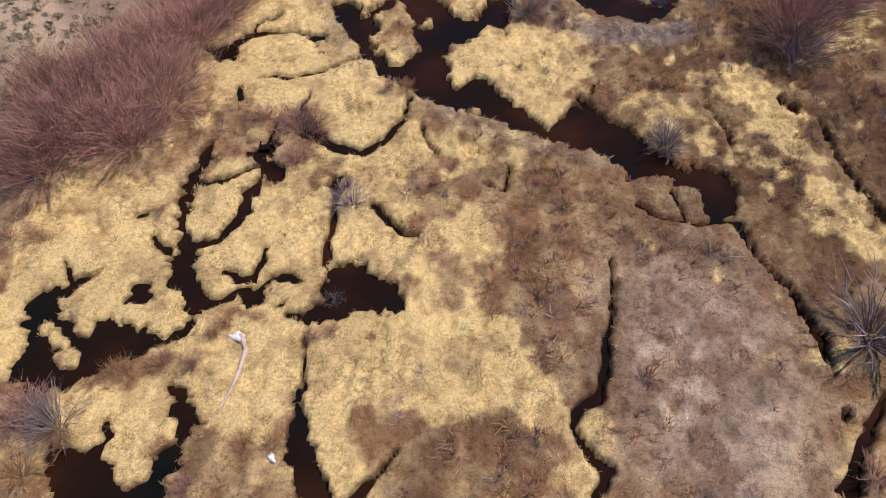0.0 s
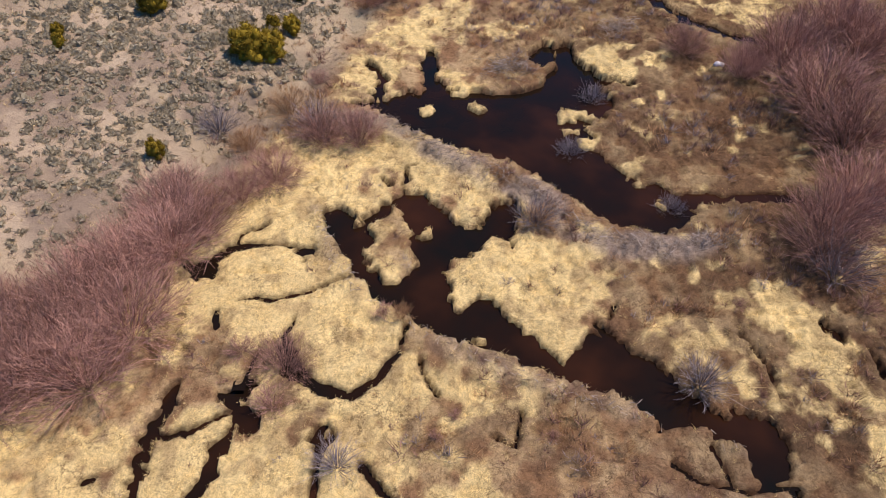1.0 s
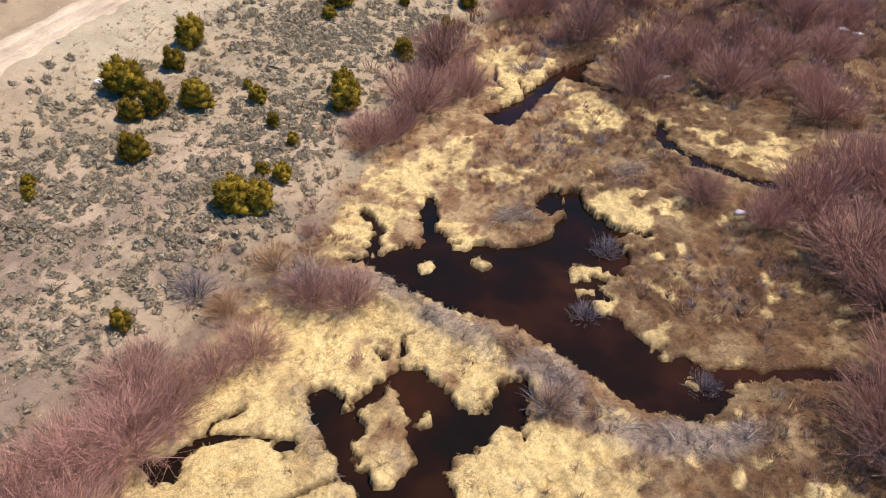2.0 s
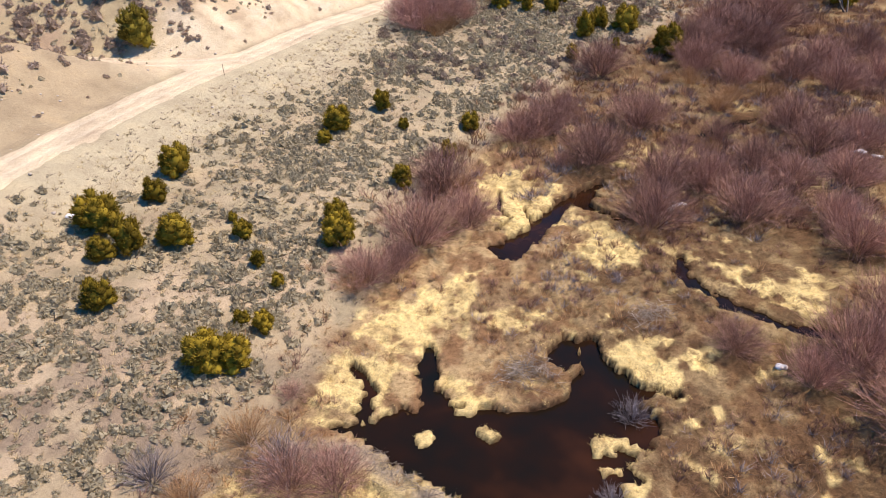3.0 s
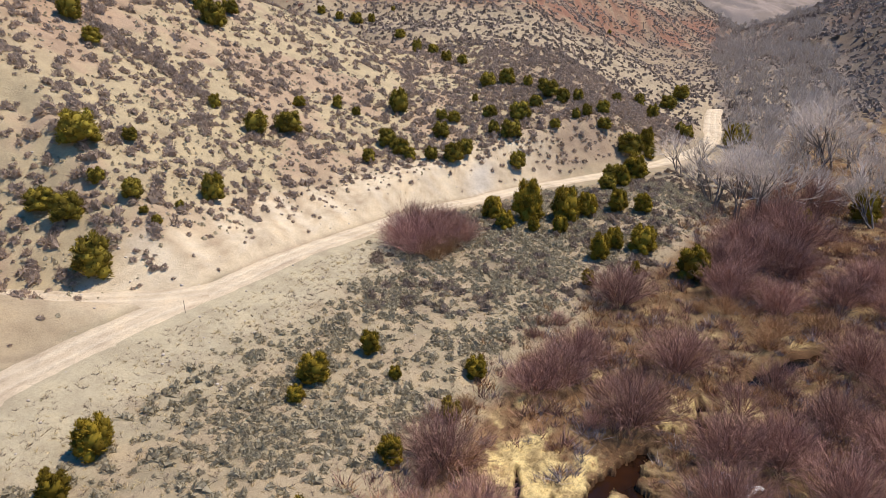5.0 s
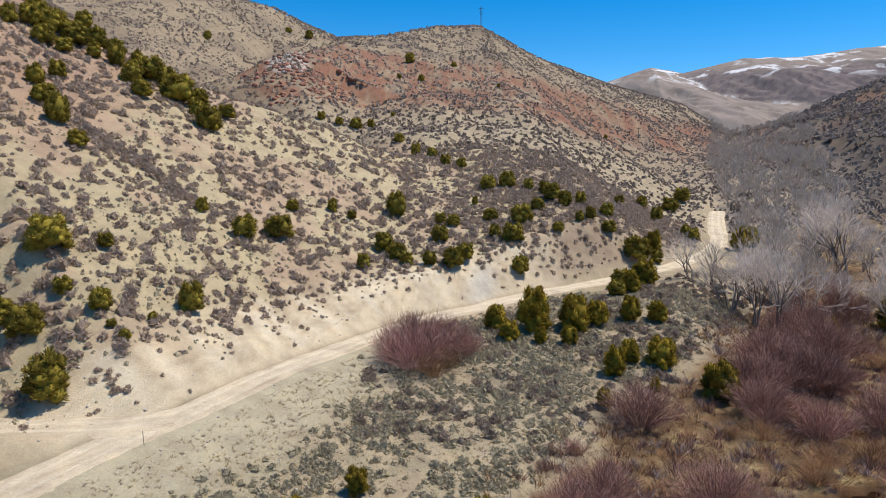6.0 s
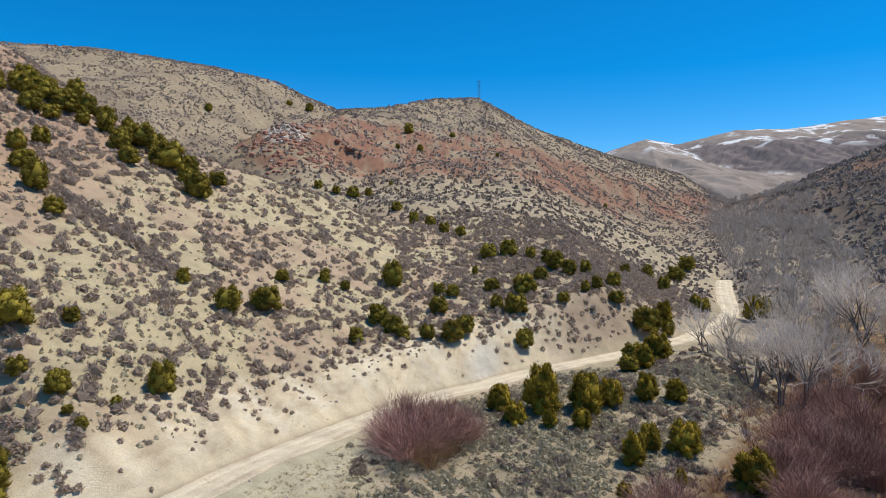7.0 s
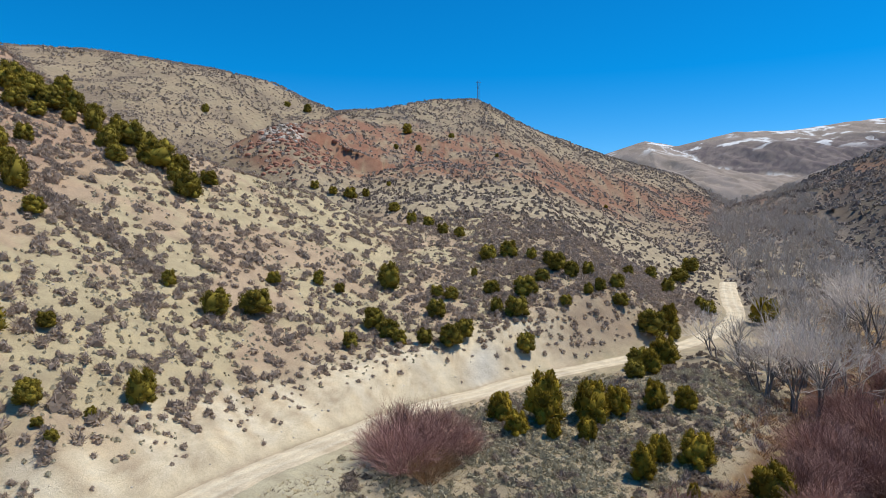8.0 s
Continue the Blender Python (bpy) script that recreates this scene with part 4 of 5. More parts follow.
# ---- plants ----
def part(name, verts, faces, mat, parent, label=""):
    ob = mesh_object(name, verts, faces, mat, parent)
    return tagged(ob, label) if label else ob


def blob(cx, cy, cz, rx, rz, rows=5, cols=8):
    """A bumpy closed lump."""
    v = [(cx, cy, cz - rz)]
    for i in range(1, rows):
        e = -np.pi / 2 + np.pi * i / rows
        for j in range(cols):
            k = rng.uniform(0.82, 1.15)
            t = 2 * np.pi * (j + 0.5 * (i % 2)) / cols
            v.append((cx + rx * k * np.cos(e) * np.cos(t), cy + rx * k * np.cos(e) * np.sin(t), cz + rz * k * np.sin(e)))
    v.append((cx, cy, cz + rz))
    f = []
    for j in range(cols):
        f.append((0, 1 + (j + 1) % cols, 1 + j))
        f.append((len(v) - 1, len(v) - 1 - cols + j, len(v) - 1 - cols + (j + 1) % cols))
        for i in range(rows - 2):
            a, b = 1 + i * cols + j, 1 + i * cols + (j + 1) % cols
            f += [(a, b, b + cols), (a, b + cols, a + cols)]
    return np.array(v), np.array(f)


def bush_shape(sprays, width, rows=3, cols=6, fill=0.72):
    """A rounded bush one unit in radius: a rough dome of leaf clumps bristling with short sprays."""
    turn, deep = rng.uniform(0, 6, 3), rng.uniform(0.1, 0.28, 3)

    def lump(d):
        a = np.arctan2(d[:, 1], d[:, 0])
        return 1 + deep[0] * np.sin(2 * a + turn[0]) + deep[1] * np.sin(3 * a + turn[1]) + 0.6 * deep[2] * np.sin(7 * d[:, 0] + 5 * d[:, 2] + turn[2])
    v = [(math.cos(2 * math.pi * (j + 0.5 * i) / cols) * math.cos(e), math.sin(2 * math.pi * (j + 0.5 * i) / cols) * math.cos(e), math.sin(e)) for i, e in enumerate(np.linspace(-0.1, 1.15, rows)) for j in range(cols)] + [(0, 0, 1)]
    f = [(i * cols + j, i * cols + (j + 1) % cols, i * cols + cols + j) for i in range(rows - 1) for j in range(cols)]
    f += [(i * cols + (j + 1) % cols, i * cols + cols + (j + 1) % cols, i * cols + cols + j) for i in range(rows - 1) for j in range(cols)]
    f += [((rows - 1) * cols + j, (rows - 1) * cols + (j + 1) % cols, rows * cols) for j in range(cols)]
    v = np.array(v, float)
    t = (v * (fill * lump(v) * rng.uniform(0.7, 1.2, len(v)))[:, None])[np.array(f)]
    # every clump leans its own way
    t = t + rng.normal(size=t.shape) * 0.09
    pieces = [(t.reshape(-1, 3), np.arange(3 * len(f)).reshape(-1, 3))]
    if sprays:
        d = rng.normal(size=(sprays, 3))
        d[:, 2] = np.abs(d[:, 2]) + 0.05
        d /= np.linalg.norm(d, axis=1)[:, None]
        out = d * lump(d)[:, None]
        foot = out * rng.uniform(0.4, 0.7, (sprays, 1))
        tip = out * rng.uniform(0.75, 1.02, (sprays, 1)) + rng.normal(size=(sprays, 3)) * 0.07 + np.array([0, 0, 0.08])
        side = np.cross(tip - foot, rng.normal(size=(sprays, 3)))
        side /= np.linalg.norm(side, axis=1)[:, None] + 1e-9
        w = rng.uniform(0.6, 1.3, (sprays, 1)) * width
        pieces.append((np.stack([foot - side * w / 2, foot + side * w / 2, tip], 1).reshape(-1, 3), np.arange(3 * sprays).reshape(-1, 3)))
    return joined(pieces)


def stem_shape(stems, twigs, spread, lean, width):
    """Stems that fan out of one root, with twigs; one unit tall. Returns the two meshes' arrays."""
    a = rng.uniform(0, 2 * np.pi, stems)
    out = np.sqrt(rng.uniform(0, 1, stems)) * spread
    top = np.sqrt(np.clip(1 - (out / spread * 0.9) ** 2, 0.1, 1)) * rng.uniform(0.7, 1.0, stems)
    base = np.stack([np.cos(a) * out * 0.16, np.sin(a) * out * 0.16, np.zeros(stems) - 0.03], 1)
    tip = np.stack([np.cos(a) * out + lean * rng.normal(size=stems), np.sin(a) * out + lean * rng.normal(size=stems), top], 1)
    mid = base * 0.5 + tip * 0.5 + np.stack([np.zeros(stems), np.zeros(stems), 0.10 * top], 1) + rng.normal(size=(stems, 3)) * 0.03
    knots = np.stack([base, mid, tip], 1)
    w = np.stack([np.full(stems, width * 1.5), np.full(stems, width), np.full(stems, width * 0.4)], 1)
    main = ribbons(knots, w)
    who = np.repeat(np.arange(stems), twigs)
    t = rng.uniform(0.3, 0.95, len(who))[:, None]
    p = np.where(t < 0.5, base[who] + (mid - base)[who] * t * 2, mid[who] + (tip - mid)[who] * (t * 2 - 1))
    q = p + (tip - mid)[who] * rng.uniform(0.25, 0.6, (len(who), 1)) + rng.normal(size=(len(who), 3)) * 0.1
    q[:, 2] += 0.04
    fine = ribbons(np.stack([p, q], 1), np.stack([np.full(len(who), width * 0.75), np.full(len(who), width * 0.3)], 1))
    return main, fine


def thicket(name, stems, twigs, spread, lean, width, mat, label):
    root = tagged(new(name), label, "shrub")
    main, fine = stem_shape(stems, twigs, spread, lean, width)
    tagged(part("stem_fan", *main, mat, root), kind="stuff")
    tagged(part("twig_haze", *fine, mat, root), kind="stuff")
    return root


def juniper(kind, leaf=JUNIPER_LEAF):
    """A juniper one metre tall: short trunk, limbs and a lobed crown of leaf sprays."""
    wide, lobes, sprays = (0.35, 20, 100) if kind % 2 else (0.42, 24, 90)
    root = tagged(new("juniper"), "olive-green juniper with a dense lobed crown on dry soil", "tree")
    cores, leaves, limbs = [blob(0, 0, 0.46, wide * 0.72, 0.36, 6, 9)], [], []
    for k in range(lobes):
        h = 0.14 + 0.7 * (k + rng.random()) / lobes
        reach = wide * math.sqrt(max(0.08, 1 - ((h - 0.34) / 0.66) ** 2))
        a = 2.4 * k + rng.uniform(-0.5, 0.5)
        r = reach * rng.uniform(0.45, 0.72)
        c = np.array([r * np.cos(a), r * np.sin(a), h])
        rx, rz = reach * rng.uniform(0.28, 0.42), rng.uniform(0.10, 0.18)
        cores.append(blob(*c, rx * 0.85, rz * 0.9, 4, 6))
        limbs.append((np.array([0, 0, h * 0.45]), c))
        d = rng.normal(size=(sprays, 3))
        d /= np.linalg.norm(d, axis=1)[:, None]
        p = c + d * np.array([rx, rx, rz]) * rng.uniform(0.75, 1.0, (sprays, 1))
        up = d * 0.8 + np.array([0, 0, 0.8]) + rng.normal(size=(sprays, 3)) * 0.3
        up /= np.linalg.norm(up, axis=1)[:, None]
        q = p + up * rng.uniform(0.035, 0.08, (sprays, 1))
        leaves.append(ribbons(np.stack([p, q], 1), np.stack([np.full(sprays, 0.026), np.full(sprays, 0.008)], 1)))
    part("crown", *joined(cores + leaves), leaf, root)
    p0 = np.array([(0, 0, -0.06)] + [a for a, _ in limbs])
    q0 = np.array([(0.01, 0.02, 0.5)] + [b for _, b in limbs])
    part("trunk", *strips(p0, q0, np.array([0.09] + [0.035] * len(limbs)), np.array([0.05] + [0.012] * len(limbs))), JUNIPER_BARK, root, "shreddy grey-brown trunk")
    return root


def bare_tree(levels, seed, side=0.55, thick0=0.026, wide=1.3):
    """A leafless tree one metre tall, by repeated forking. Returns thick and fine wood."""
    r = np.random.default_rng(seed)
    thick, limbs, fine = [], [], []

    def grow(p, d, length, w, k):
        bits = 2 if k > 1 else 1
        for _ in range(bits):
            d = d + r.normal(size=3) * 0.13
            d /= np.linalg.norm(d)
            q = p + d * length / bits
            (thick if k == levels else limbs if k == levels - 1 else fine).append((p, q, w, w * 0.8))
            p, w = q, w * 0.8
        if k == 0:
            return
        for _ in range(r.integers(3, 5) if k < levels else 4):
            e = d + r.normal(size=3) * side + np.array([0, 0, 0.22])
            e /= np.linalg.norm(e)
            grow(p - d * length * r.uniform(0, 0.45), e, length * r.uniform(0.58, 0.8), w * 0.62, k - 1)
    for _ in range(r.integers(1, 4)):
        d = np.array([0, 0, 1.0]) + r.normal(size=3) * 0.2
        grow(np.array([*(r.normal(size=2) * 0.02), -0.03]), d / np.linalg.norm(d), 0.30, thick0, levels)

    def rods(l):
        return strips(*(np.array(v) for v in zip(*l)))
    v, u = rods(thick), rods(limbs)
    p, q, w0, w1 = (np.array(a) for a in zip(*fine))
    w = ribbons(np.stack([p, q], 1), np.stack([w0, w1], 1) * wide)
    top = max(v[0][:, 2].max(), w[0][:, 2].max())
    return (v[0] / top, v[1]), (u[0] / top, u[1]), (w[0] / top, w[1])


def cottonwood(seed):
    root = tagged(new("cottonwood"), "leafless grey cottonwood with forked limbs beside the creek", "tree")
    thick, limbs, fine = bare_tree(4, seed, 0.42, 0.026, 1.9)
    for name, (v, f), size in (("trunk", thick, 12), ("limb", limbs, 24)):
        for k in range(0, len(v), size):
            part(name, v[k:k + size], f[:len(v[k:k + size])], COTTON_BARK, root)
    tagged(part("bare_crown", *fine, COTTON_TWIG, root, "pale grey bare branches"), kind="stuff")
    return root


def plant_all(models, spots, group, flat=(0.9, 1.15), sink=0.05, tall=1.0):
    """Stand copies of the models at the spots (x, y, height); the models themselves take the first places."""
    xs = np.array([s[0] for s in spots], float)
    ys = np.array([s[1] for s in spots], float)
    zs = land(xs, ys)[0]
    for k, (x, y, h) in enumerate(spots):
        h = h * tall
        m = models[k % len(models)]
        s = h * rng.uniform(*flat)
        at = pose(x, y, zs[k] - sink * h, 0, 0, rng.uniform(0, 360))
        if k < len(models):
            m.matrix_basis = at @ Matrix.Diagonal((s, s, h, 1))
            ob = m
        else:
            ob = copy_thing(m, at)
            ob.matrix_basis = at @ Matrix.Diagonal((s, s, h, 1))
        tagged(ob, group=group)


# where the plants stand: x, y, height
TERRACE_JUNIPERS = [(-21.9, 74.3, 3.0), (-22.3, 70.0, 2.2), (-24.7, 65.5, 3.1), (-21.7, 63.1, 3.0), (-19.0, 64.7, 2.5), (-14.6, 66.2, 1.6), (-15.8, 68.1, 1.0), (-7.5, 66.9, 2.8), (-8.0, 69.3, 2.3), (-21.3, 56.8, 2.4), (-12.8, 63.0, 1.3), (-11.0, 60.9, 1.2), (-13.5, 52.5, 2.7), (-11.9, 52.8, 2.4), (-12.5, 56.7, 1.2), (-11.0, 56.3, 1.6), (-17.4, 41.9, 1.5), (-9.9, 85.9, 2.8), (-5.9, 91.2, 2.4), (-10.8, 83.0, 1.4), (-3.2, 77.2, 2.1), (1.0, 83.2, 2.3), (3.4, 90.2, 2.2), (-3.5, 87.6, 1.3), (-23.2, 61.9, 1.9), (-26.8, 52.8, 1.0), (-26.3, 51.6, 1.2)]
HILL_JUNIPERS = [(-50.9, 140.2, 2.9), (-55.6, 143.9, 5.5), (-42.2, 170.3, 5.7), (-33.2, 138.9, 2.5), (-24.0, 155.4, 2.3), (-15.0, 161.6, 2.0), (-7.8, 169.3, 5.7), (-8.8, 153.3, 3.9), (-6.5, 150.7, 3.5), (-11.1, 144.1, 2.8), (-4.8, 148.8, 2.6), (-1.2, 149.1, 2.8), (0.4, 160.0, 3.6), (2.5, 149.4, 3.9), (4.6, 152.4, 3.4), (0.4, 169.6, 2.5), (7.5, 182.6, 2.2), (11.0, 193.9, 4.2), (15.5, 197.0, 4.3), (15.8, 171.6, 4.6), (13.2, 161.5, 4.2), (10.1, 162.6, 3.3), (13.8, 155.4, 3.7), (33.7, 179.2, 3.3), (30.0, 151.8, 4.0), (38.0, 172.3, 5.5), (43.0, 175.3, 3.5), (27.7, 146.6, 3.0), (53.4, 222.3, 4.1), (82.1, 273.7, 5.8)]
HILL_JUNIPERS_B = [(59.2, 200.9, 3.7), (58.7, 204.6, 3.2), (72.7, 202.7, 5.8), (29.8, 175.9, 3.0), (24.1, 187.9, 4.6), (26.3, 184.3, 3.8), (20.0, 195.3, 3.1), (23.2, 192.5, 3.5), (29.8, 185.6, 3.4), (20.1, 180.1, 3.2), (22.1, 167.6, 2.3), (27.3, 174.0, 2.5), (33.0, 174.3, 2.9), (42.5, 203.4, 3.1), (9.9, 172.6, 3.0), (2.9, 168.8, 2.7), (53.0, 208.5, 4.6), (71.4, 253.7, 5.3), (-34.0, 100.3, 5.2), (-42.4, 107.3, 3.2), (-39.2, 106.1, 3.9), (-38.1, 110.9, 2.3), (-33.7, 109.8, 2.7), (-26.9, 116.0, 4.1), (-37.7, 119.8, 2.1), (-41.5, 115.1, 4.8), (-26.9, 137.5, 4.1), (-23.2, 141.9, 4.2), (-18.3, 161.5, 2.8), (-30.0, 106.8, 1.2)]
HILL_JUNIPERS_C = [(-31.8, 107.9, 1.0), (-29.2, 111.4, 1.3), (-75.9, 181.2, 5.7), (-78.7, 178.8, 5.7), (-72.3, 181.4, 5.0), (-68.5, 183.5, 5.5), (-63.0, 179.9, 5.5), (-56.3, 180.4, 5.9), (-53.4, 179.7, 5.3), (-49.7, 175.8, 6.7), (-42.2, 180.8, 3.4), (-64.2, 154.0, 4.0), (-59.7, 148.1, 3.8), (-63.5, 159.3, 3.8), (-53.4, 168.1, 3.8), (-57.8, 174.4, 4.5), (-75.3, 192.0, 4.6), (-73.1, 173.0, 4.7)]
BELT_JUNIPERS = [(-77.0, 184.0, 4.5), (-70.5, 180.0, 4.8), (-66.0, 186.0, 4.2), (-60.5, 184.0, 4.6), (-58.5, 177.5, 4.4), (-51.5, 183.0, 4.2), (-47.0, 179.0, 4.6), (-45.5, 174.0, 4.0), (-66.5, 178.0, 3.6), (-81.0, 185.0, 5.0), (-80.0, 174.0, 4.2), (-70.0, 174.0, 3.4)]
ROAD_JUNIPERS = [(7.5, 127.8, 3.6), (12.2, 127.0, 6.3), (8.8, 123.8, 2.7), (12.6, 123.4, 2.3), (17.5, 127.7, 5.1), (16.0, 123.2, 2.7), (20.7, 129.5, 3.5), (25.5, 131.0, 3.9), (29.2, 131.4, 3.1), (19.7, 116.2, 3.8), (22.2, 119.3, 3.1), (17.0, 109.3, 2.2), (25.9, 119.2, 3.9), (23.4, 113.3, 1.9), (30.2, 112.6, 4.3), (67.8, 195.4, 6.1), (68.6, 143.0, 5.7), (56.2, 138.1, 3.8), (34.3, 154.7, 4.8), (42.8, 177.5, 5.0), (30.4, 148.8, 4.0)]
FAR_JUNIPERS = [(-15.7, 421.1, 6.2), (-8.7, 389.6, 3.9), (-108.0, 629.3, 7.9), (-142.9, 479.3, 6.0), (-18.8, 372.8, 2.7), (-32.5, 270.5, 2.9), (-27.1, 270.7, 4.0), (-22.6, 275.2, 3.3), (-11.2, 240.1, 2.8), (-6.0, 226.3, 3.5), (-1.7, 221.3, 2.8), (1.8, 213.9, 2.9), (5.7, 211.6, 2.6), (-38.8, 273.7, 3.0), (-123.5, 622.5, 4.9), (-16.6, 294.8, 1.8), (8.3, 435.7, 2.9), (97.6, 449.2, 3.4), (28.8, 380.3, 2.2)]
WILLOWS = [(19.2, 55.9, 2.2), (27.2, 48.7, 4.4), (27.8, 44.8, 4.4), (26.1, 54.0, 4.4), (32.6, 55.4, 4.4), (22.7, 52.5, 2.7), (22.1, 34.8, 3.2), (25.8, 38.9, 3.5), (31.0, 57.8, 4.4), (-14.9, 34.8, 3.3), (-17.2, 33.4, 3.3), (-18.8, 31.2, 3.6), (-15.9, 29.5, 3.7), (-19.3, 28.7, 3.8), (-20.3, 26.4, 4.1), (-17.1, 26.5, 3.6), (-15.7, 38.2, 3.1), (-21.8, 29.2, 3.6), (-5.2, 45.3, 2.5), (-7.5, 45.3, 2.5), (-10.1, 41.1, 2.3), (-12.0, 39.4, 2.3), (-13.6, 36.8, 2.6), (-21.3, 24.3, 3.4), (23.1, 36.9, 3.6), (-7.5, 27.6, 1.9)]
CREEK_WILLOWS = [(0.5, 78.2, 4.4), (-1.6, 69.2, 4.4), (2.6, 71.8, 3.6), (-3.2, 65.2, 2.6), (15.3, 83.6, 4.4), (21.8, 92.3, 4.4), (20.1, 106.7, 4.4), (10.5, 90.1, 4.0), (13.1, 93.6, 3.8), (8.3, 88.8, 3.3), (20.8, 78.4, 4.0), (26.2, 72.6, 4.4), (24.4, 78.2, 4.3), (32.7, 78.8, 3.5), (32.9, 108.7, 4.4), (36.9, 105.3, 4.4), (44.1, 116.7, 4.4), (45.1, 107.9, 4.4), (50.8, 112.3, 4.4), (58.5, 117.1, 4.4), (49.0, 103.9, 4.4), (55.8, 106.1, 4.4), (40.5, 122.5, 4.4), (37.9, 78.7, 3.6), (38.1, 86.0, 3.9), (43.4, 87.4, 4.1), (-0.5, 117.5, 4.4), (-2.9, 120.8, 4.4), (38.2, 91.7, 4.2), (30.9, 82.3, 3.6)]
CREEK_WILLOWS_B = [(33.4, 71.6, 3.3), (-5.2, 63.6, 2.9), (18.0, 71.8, 4.4), (33.1, 67.6, 4.1)]
RED_WILLOWS = [(-4.8, 117.0, 4.2), (1.6, 120.6, 4.0), (-0.3, 113.3, 3.2), (-2.6, 115.0, 4.4), (3.2, 119.0, 3.4), (1.2, 115.6, 2.6), (-2.2, 118.6, 4.0), (0.0, 122.0, 3.9)]
VALLEY_WILLOWS = [(40.9, 124.5, 5.7), (52.1, 137.0, 5.9), (50.7, 129.3, 6.3), (40.9, 119.2, 5.5), (62.1, 145.9, 6.6), (33.5, 114.8, 4.3), (43.2, 118.4, 5.5), (51.6, 141.2, 4.4), (36.6, 116.4, 4.5)]
COTTONWOODS = [(44.9, 145.3, 9.6), (47.7, 142.4, 13.0), (50.0, 141.0, 13.8), (54.4, 143.5, 12.6), (47.7, 159.9, 8.9), (43.7, 159.0, 8.7), (52.1, 154.2, 11.6), (74.1, 170.6, 14.0), (82.9, 178.8, 16.4), (66.2, 170.5, 13.6), (81.6, 188.4, 14.5), (80.8, 206.8, 10.1), (45.6, 147.6, 8.9), (100.4, 211.3, 15.6)]
GREY_BUSHES = [(-4.8, 16.6, 0.9), (-4.3, 22.1, 1.5), (-16.1, 10.1, 2.3), (20.5, 14.4, 3.8), (13.0, 26.3, 2.0), (22.3, 33.2, 2.8), (26.9, 38.0, 2.7), (-8.1, 46.7, 2.3), (11.4, 50.5, 1.6), (8.9, 44.2, 1.5), (-14.4, 45.2, 2.1), (6.0, 37.4, 1.9), (14.3, 38.7, 1.4)]
SMALL_WILLOWS = [(-7.7, 25.2, 1.1), (-10.9, 12.9, 0.8), (-12.3, 13.0, 0.8), (-14.0, 12.6, 0.9), (-12.0, 13.3, 0.7), (-10.1, 7.5, 0.9), (-8.0, 9.4, 0.7), (-6.8, 9.4, 0.7), (-17.5, 11.1, 1.3), (-18.1, 10.1, 1.4), (-16.9, 8.0, 1.4), (-15.7, 9.4, 1.0), (-5.6, 14.4, 0.6), (-4.7, 14.7, 0.6), (6.2, 37.4, 1.3), (-1.7, 30.2, 0.8), (-2.7, 30.4, 0.7), (-9.7, 28.2, 0.9), (6.9, 22.0, 0.6), (8.8, 22.9, 0.6), (5.5, 23.5, 0.5), (18.5, 8.0, 1.4), (-9.7, 15.0, 0.7), (-10.2, 14.4, 0.7), (16.3, 31.2, 0.6), (22.9, 30.8, 1.0), (23.7, 36.9, 1.2), (-2.8, 14.4, 0.4), (0.1, 23.5, 0.5), (1.0, 24.6, 0.4)]
GULLY_X, GULLY_Y = (-58, -47, -34), (147, 145.5, 140)

plant_all([juniper(k, SUNLIT_LEAF) for k in range(5)], TERRACE_JUNIPERS, "junipers on the sagebrush terrace", (1.05, 1.4))
plant_all([juniper(k) for k in range(5)], HILL_JUNIPERS + HILL_JUNIPERS_B + HILL_JUNIPERS_C + BELT_JUNIPERS, "junipers on the hillside", (1.1, 1.55), tall=0.9)
plant_all([juniper(k, SUNLIT_LEAF) for k in range(4)], ROAD_JUNIPERS, "junipers below the road", (0.95, 1.2))
plant_all([juniper(k) for k in range(2)], FAR_JUNIPERS, "junipers on the far ridge", (1.1, 1.5))
LABEL = "leafless purple-brown willow clump on the wet meadow"
plant_all([thicket("willow", 240, 13, 0.8, 0.07, 0.0056, WILLOW_TWIG, LABEL) for k in range(4)], WILLOWS, "willows round the ponds", (0.95, 1.3))
plant_all([thicket("willow", 240, 13, 0.8, 0.07, 0.0056, WILLOW_TWIG, LABEL) for k in range(4)], CREEK_WILLOWS + CREEK_WILLOWS_B + VALLEY_WILLOWS, "willows along the creek", (0.95, 1.3))
plant_all([thicket("willow", 90, 8, 0.8, 0.1, 0.012, WILLOW_TWIG, "small leafless purple-brown willow in the straw meadow") for k in range(2)] + [thicket("willow", 90, 8, 0.8, 0.1, 0.012, TAN_TWIG, "small leafless tan willow in the straw meadow") for k in range(2)], SMALL_WILLOWS, "small willows in the meadow", (0.9, 1.3))


def strewn(n, x0, x1, y0, y1, low, high, h0, h1, gap):
    """Spots in a box, so far from the foot of the terrace, clear of water and of one another."""
    spots = []
    for x, y in zip(*(rng.uniform(a, b, n * 12) for a, b in ((x0, x1), (y0, y1)))):
        d, s = along(np.array([x]), np.array([y]), BANK)[0][0], wet(np.array([x]), np.array([y]))[0][0]
        if low < d < high and s > 0.8 and all((x - p[0]) ** 2 + (y - p[1]) ** 2 > gap * gap for p in spots):
            spots.append((x, y, rng.uniform(h0, h1)))
        if len(spots) == n:
            break
    return spots


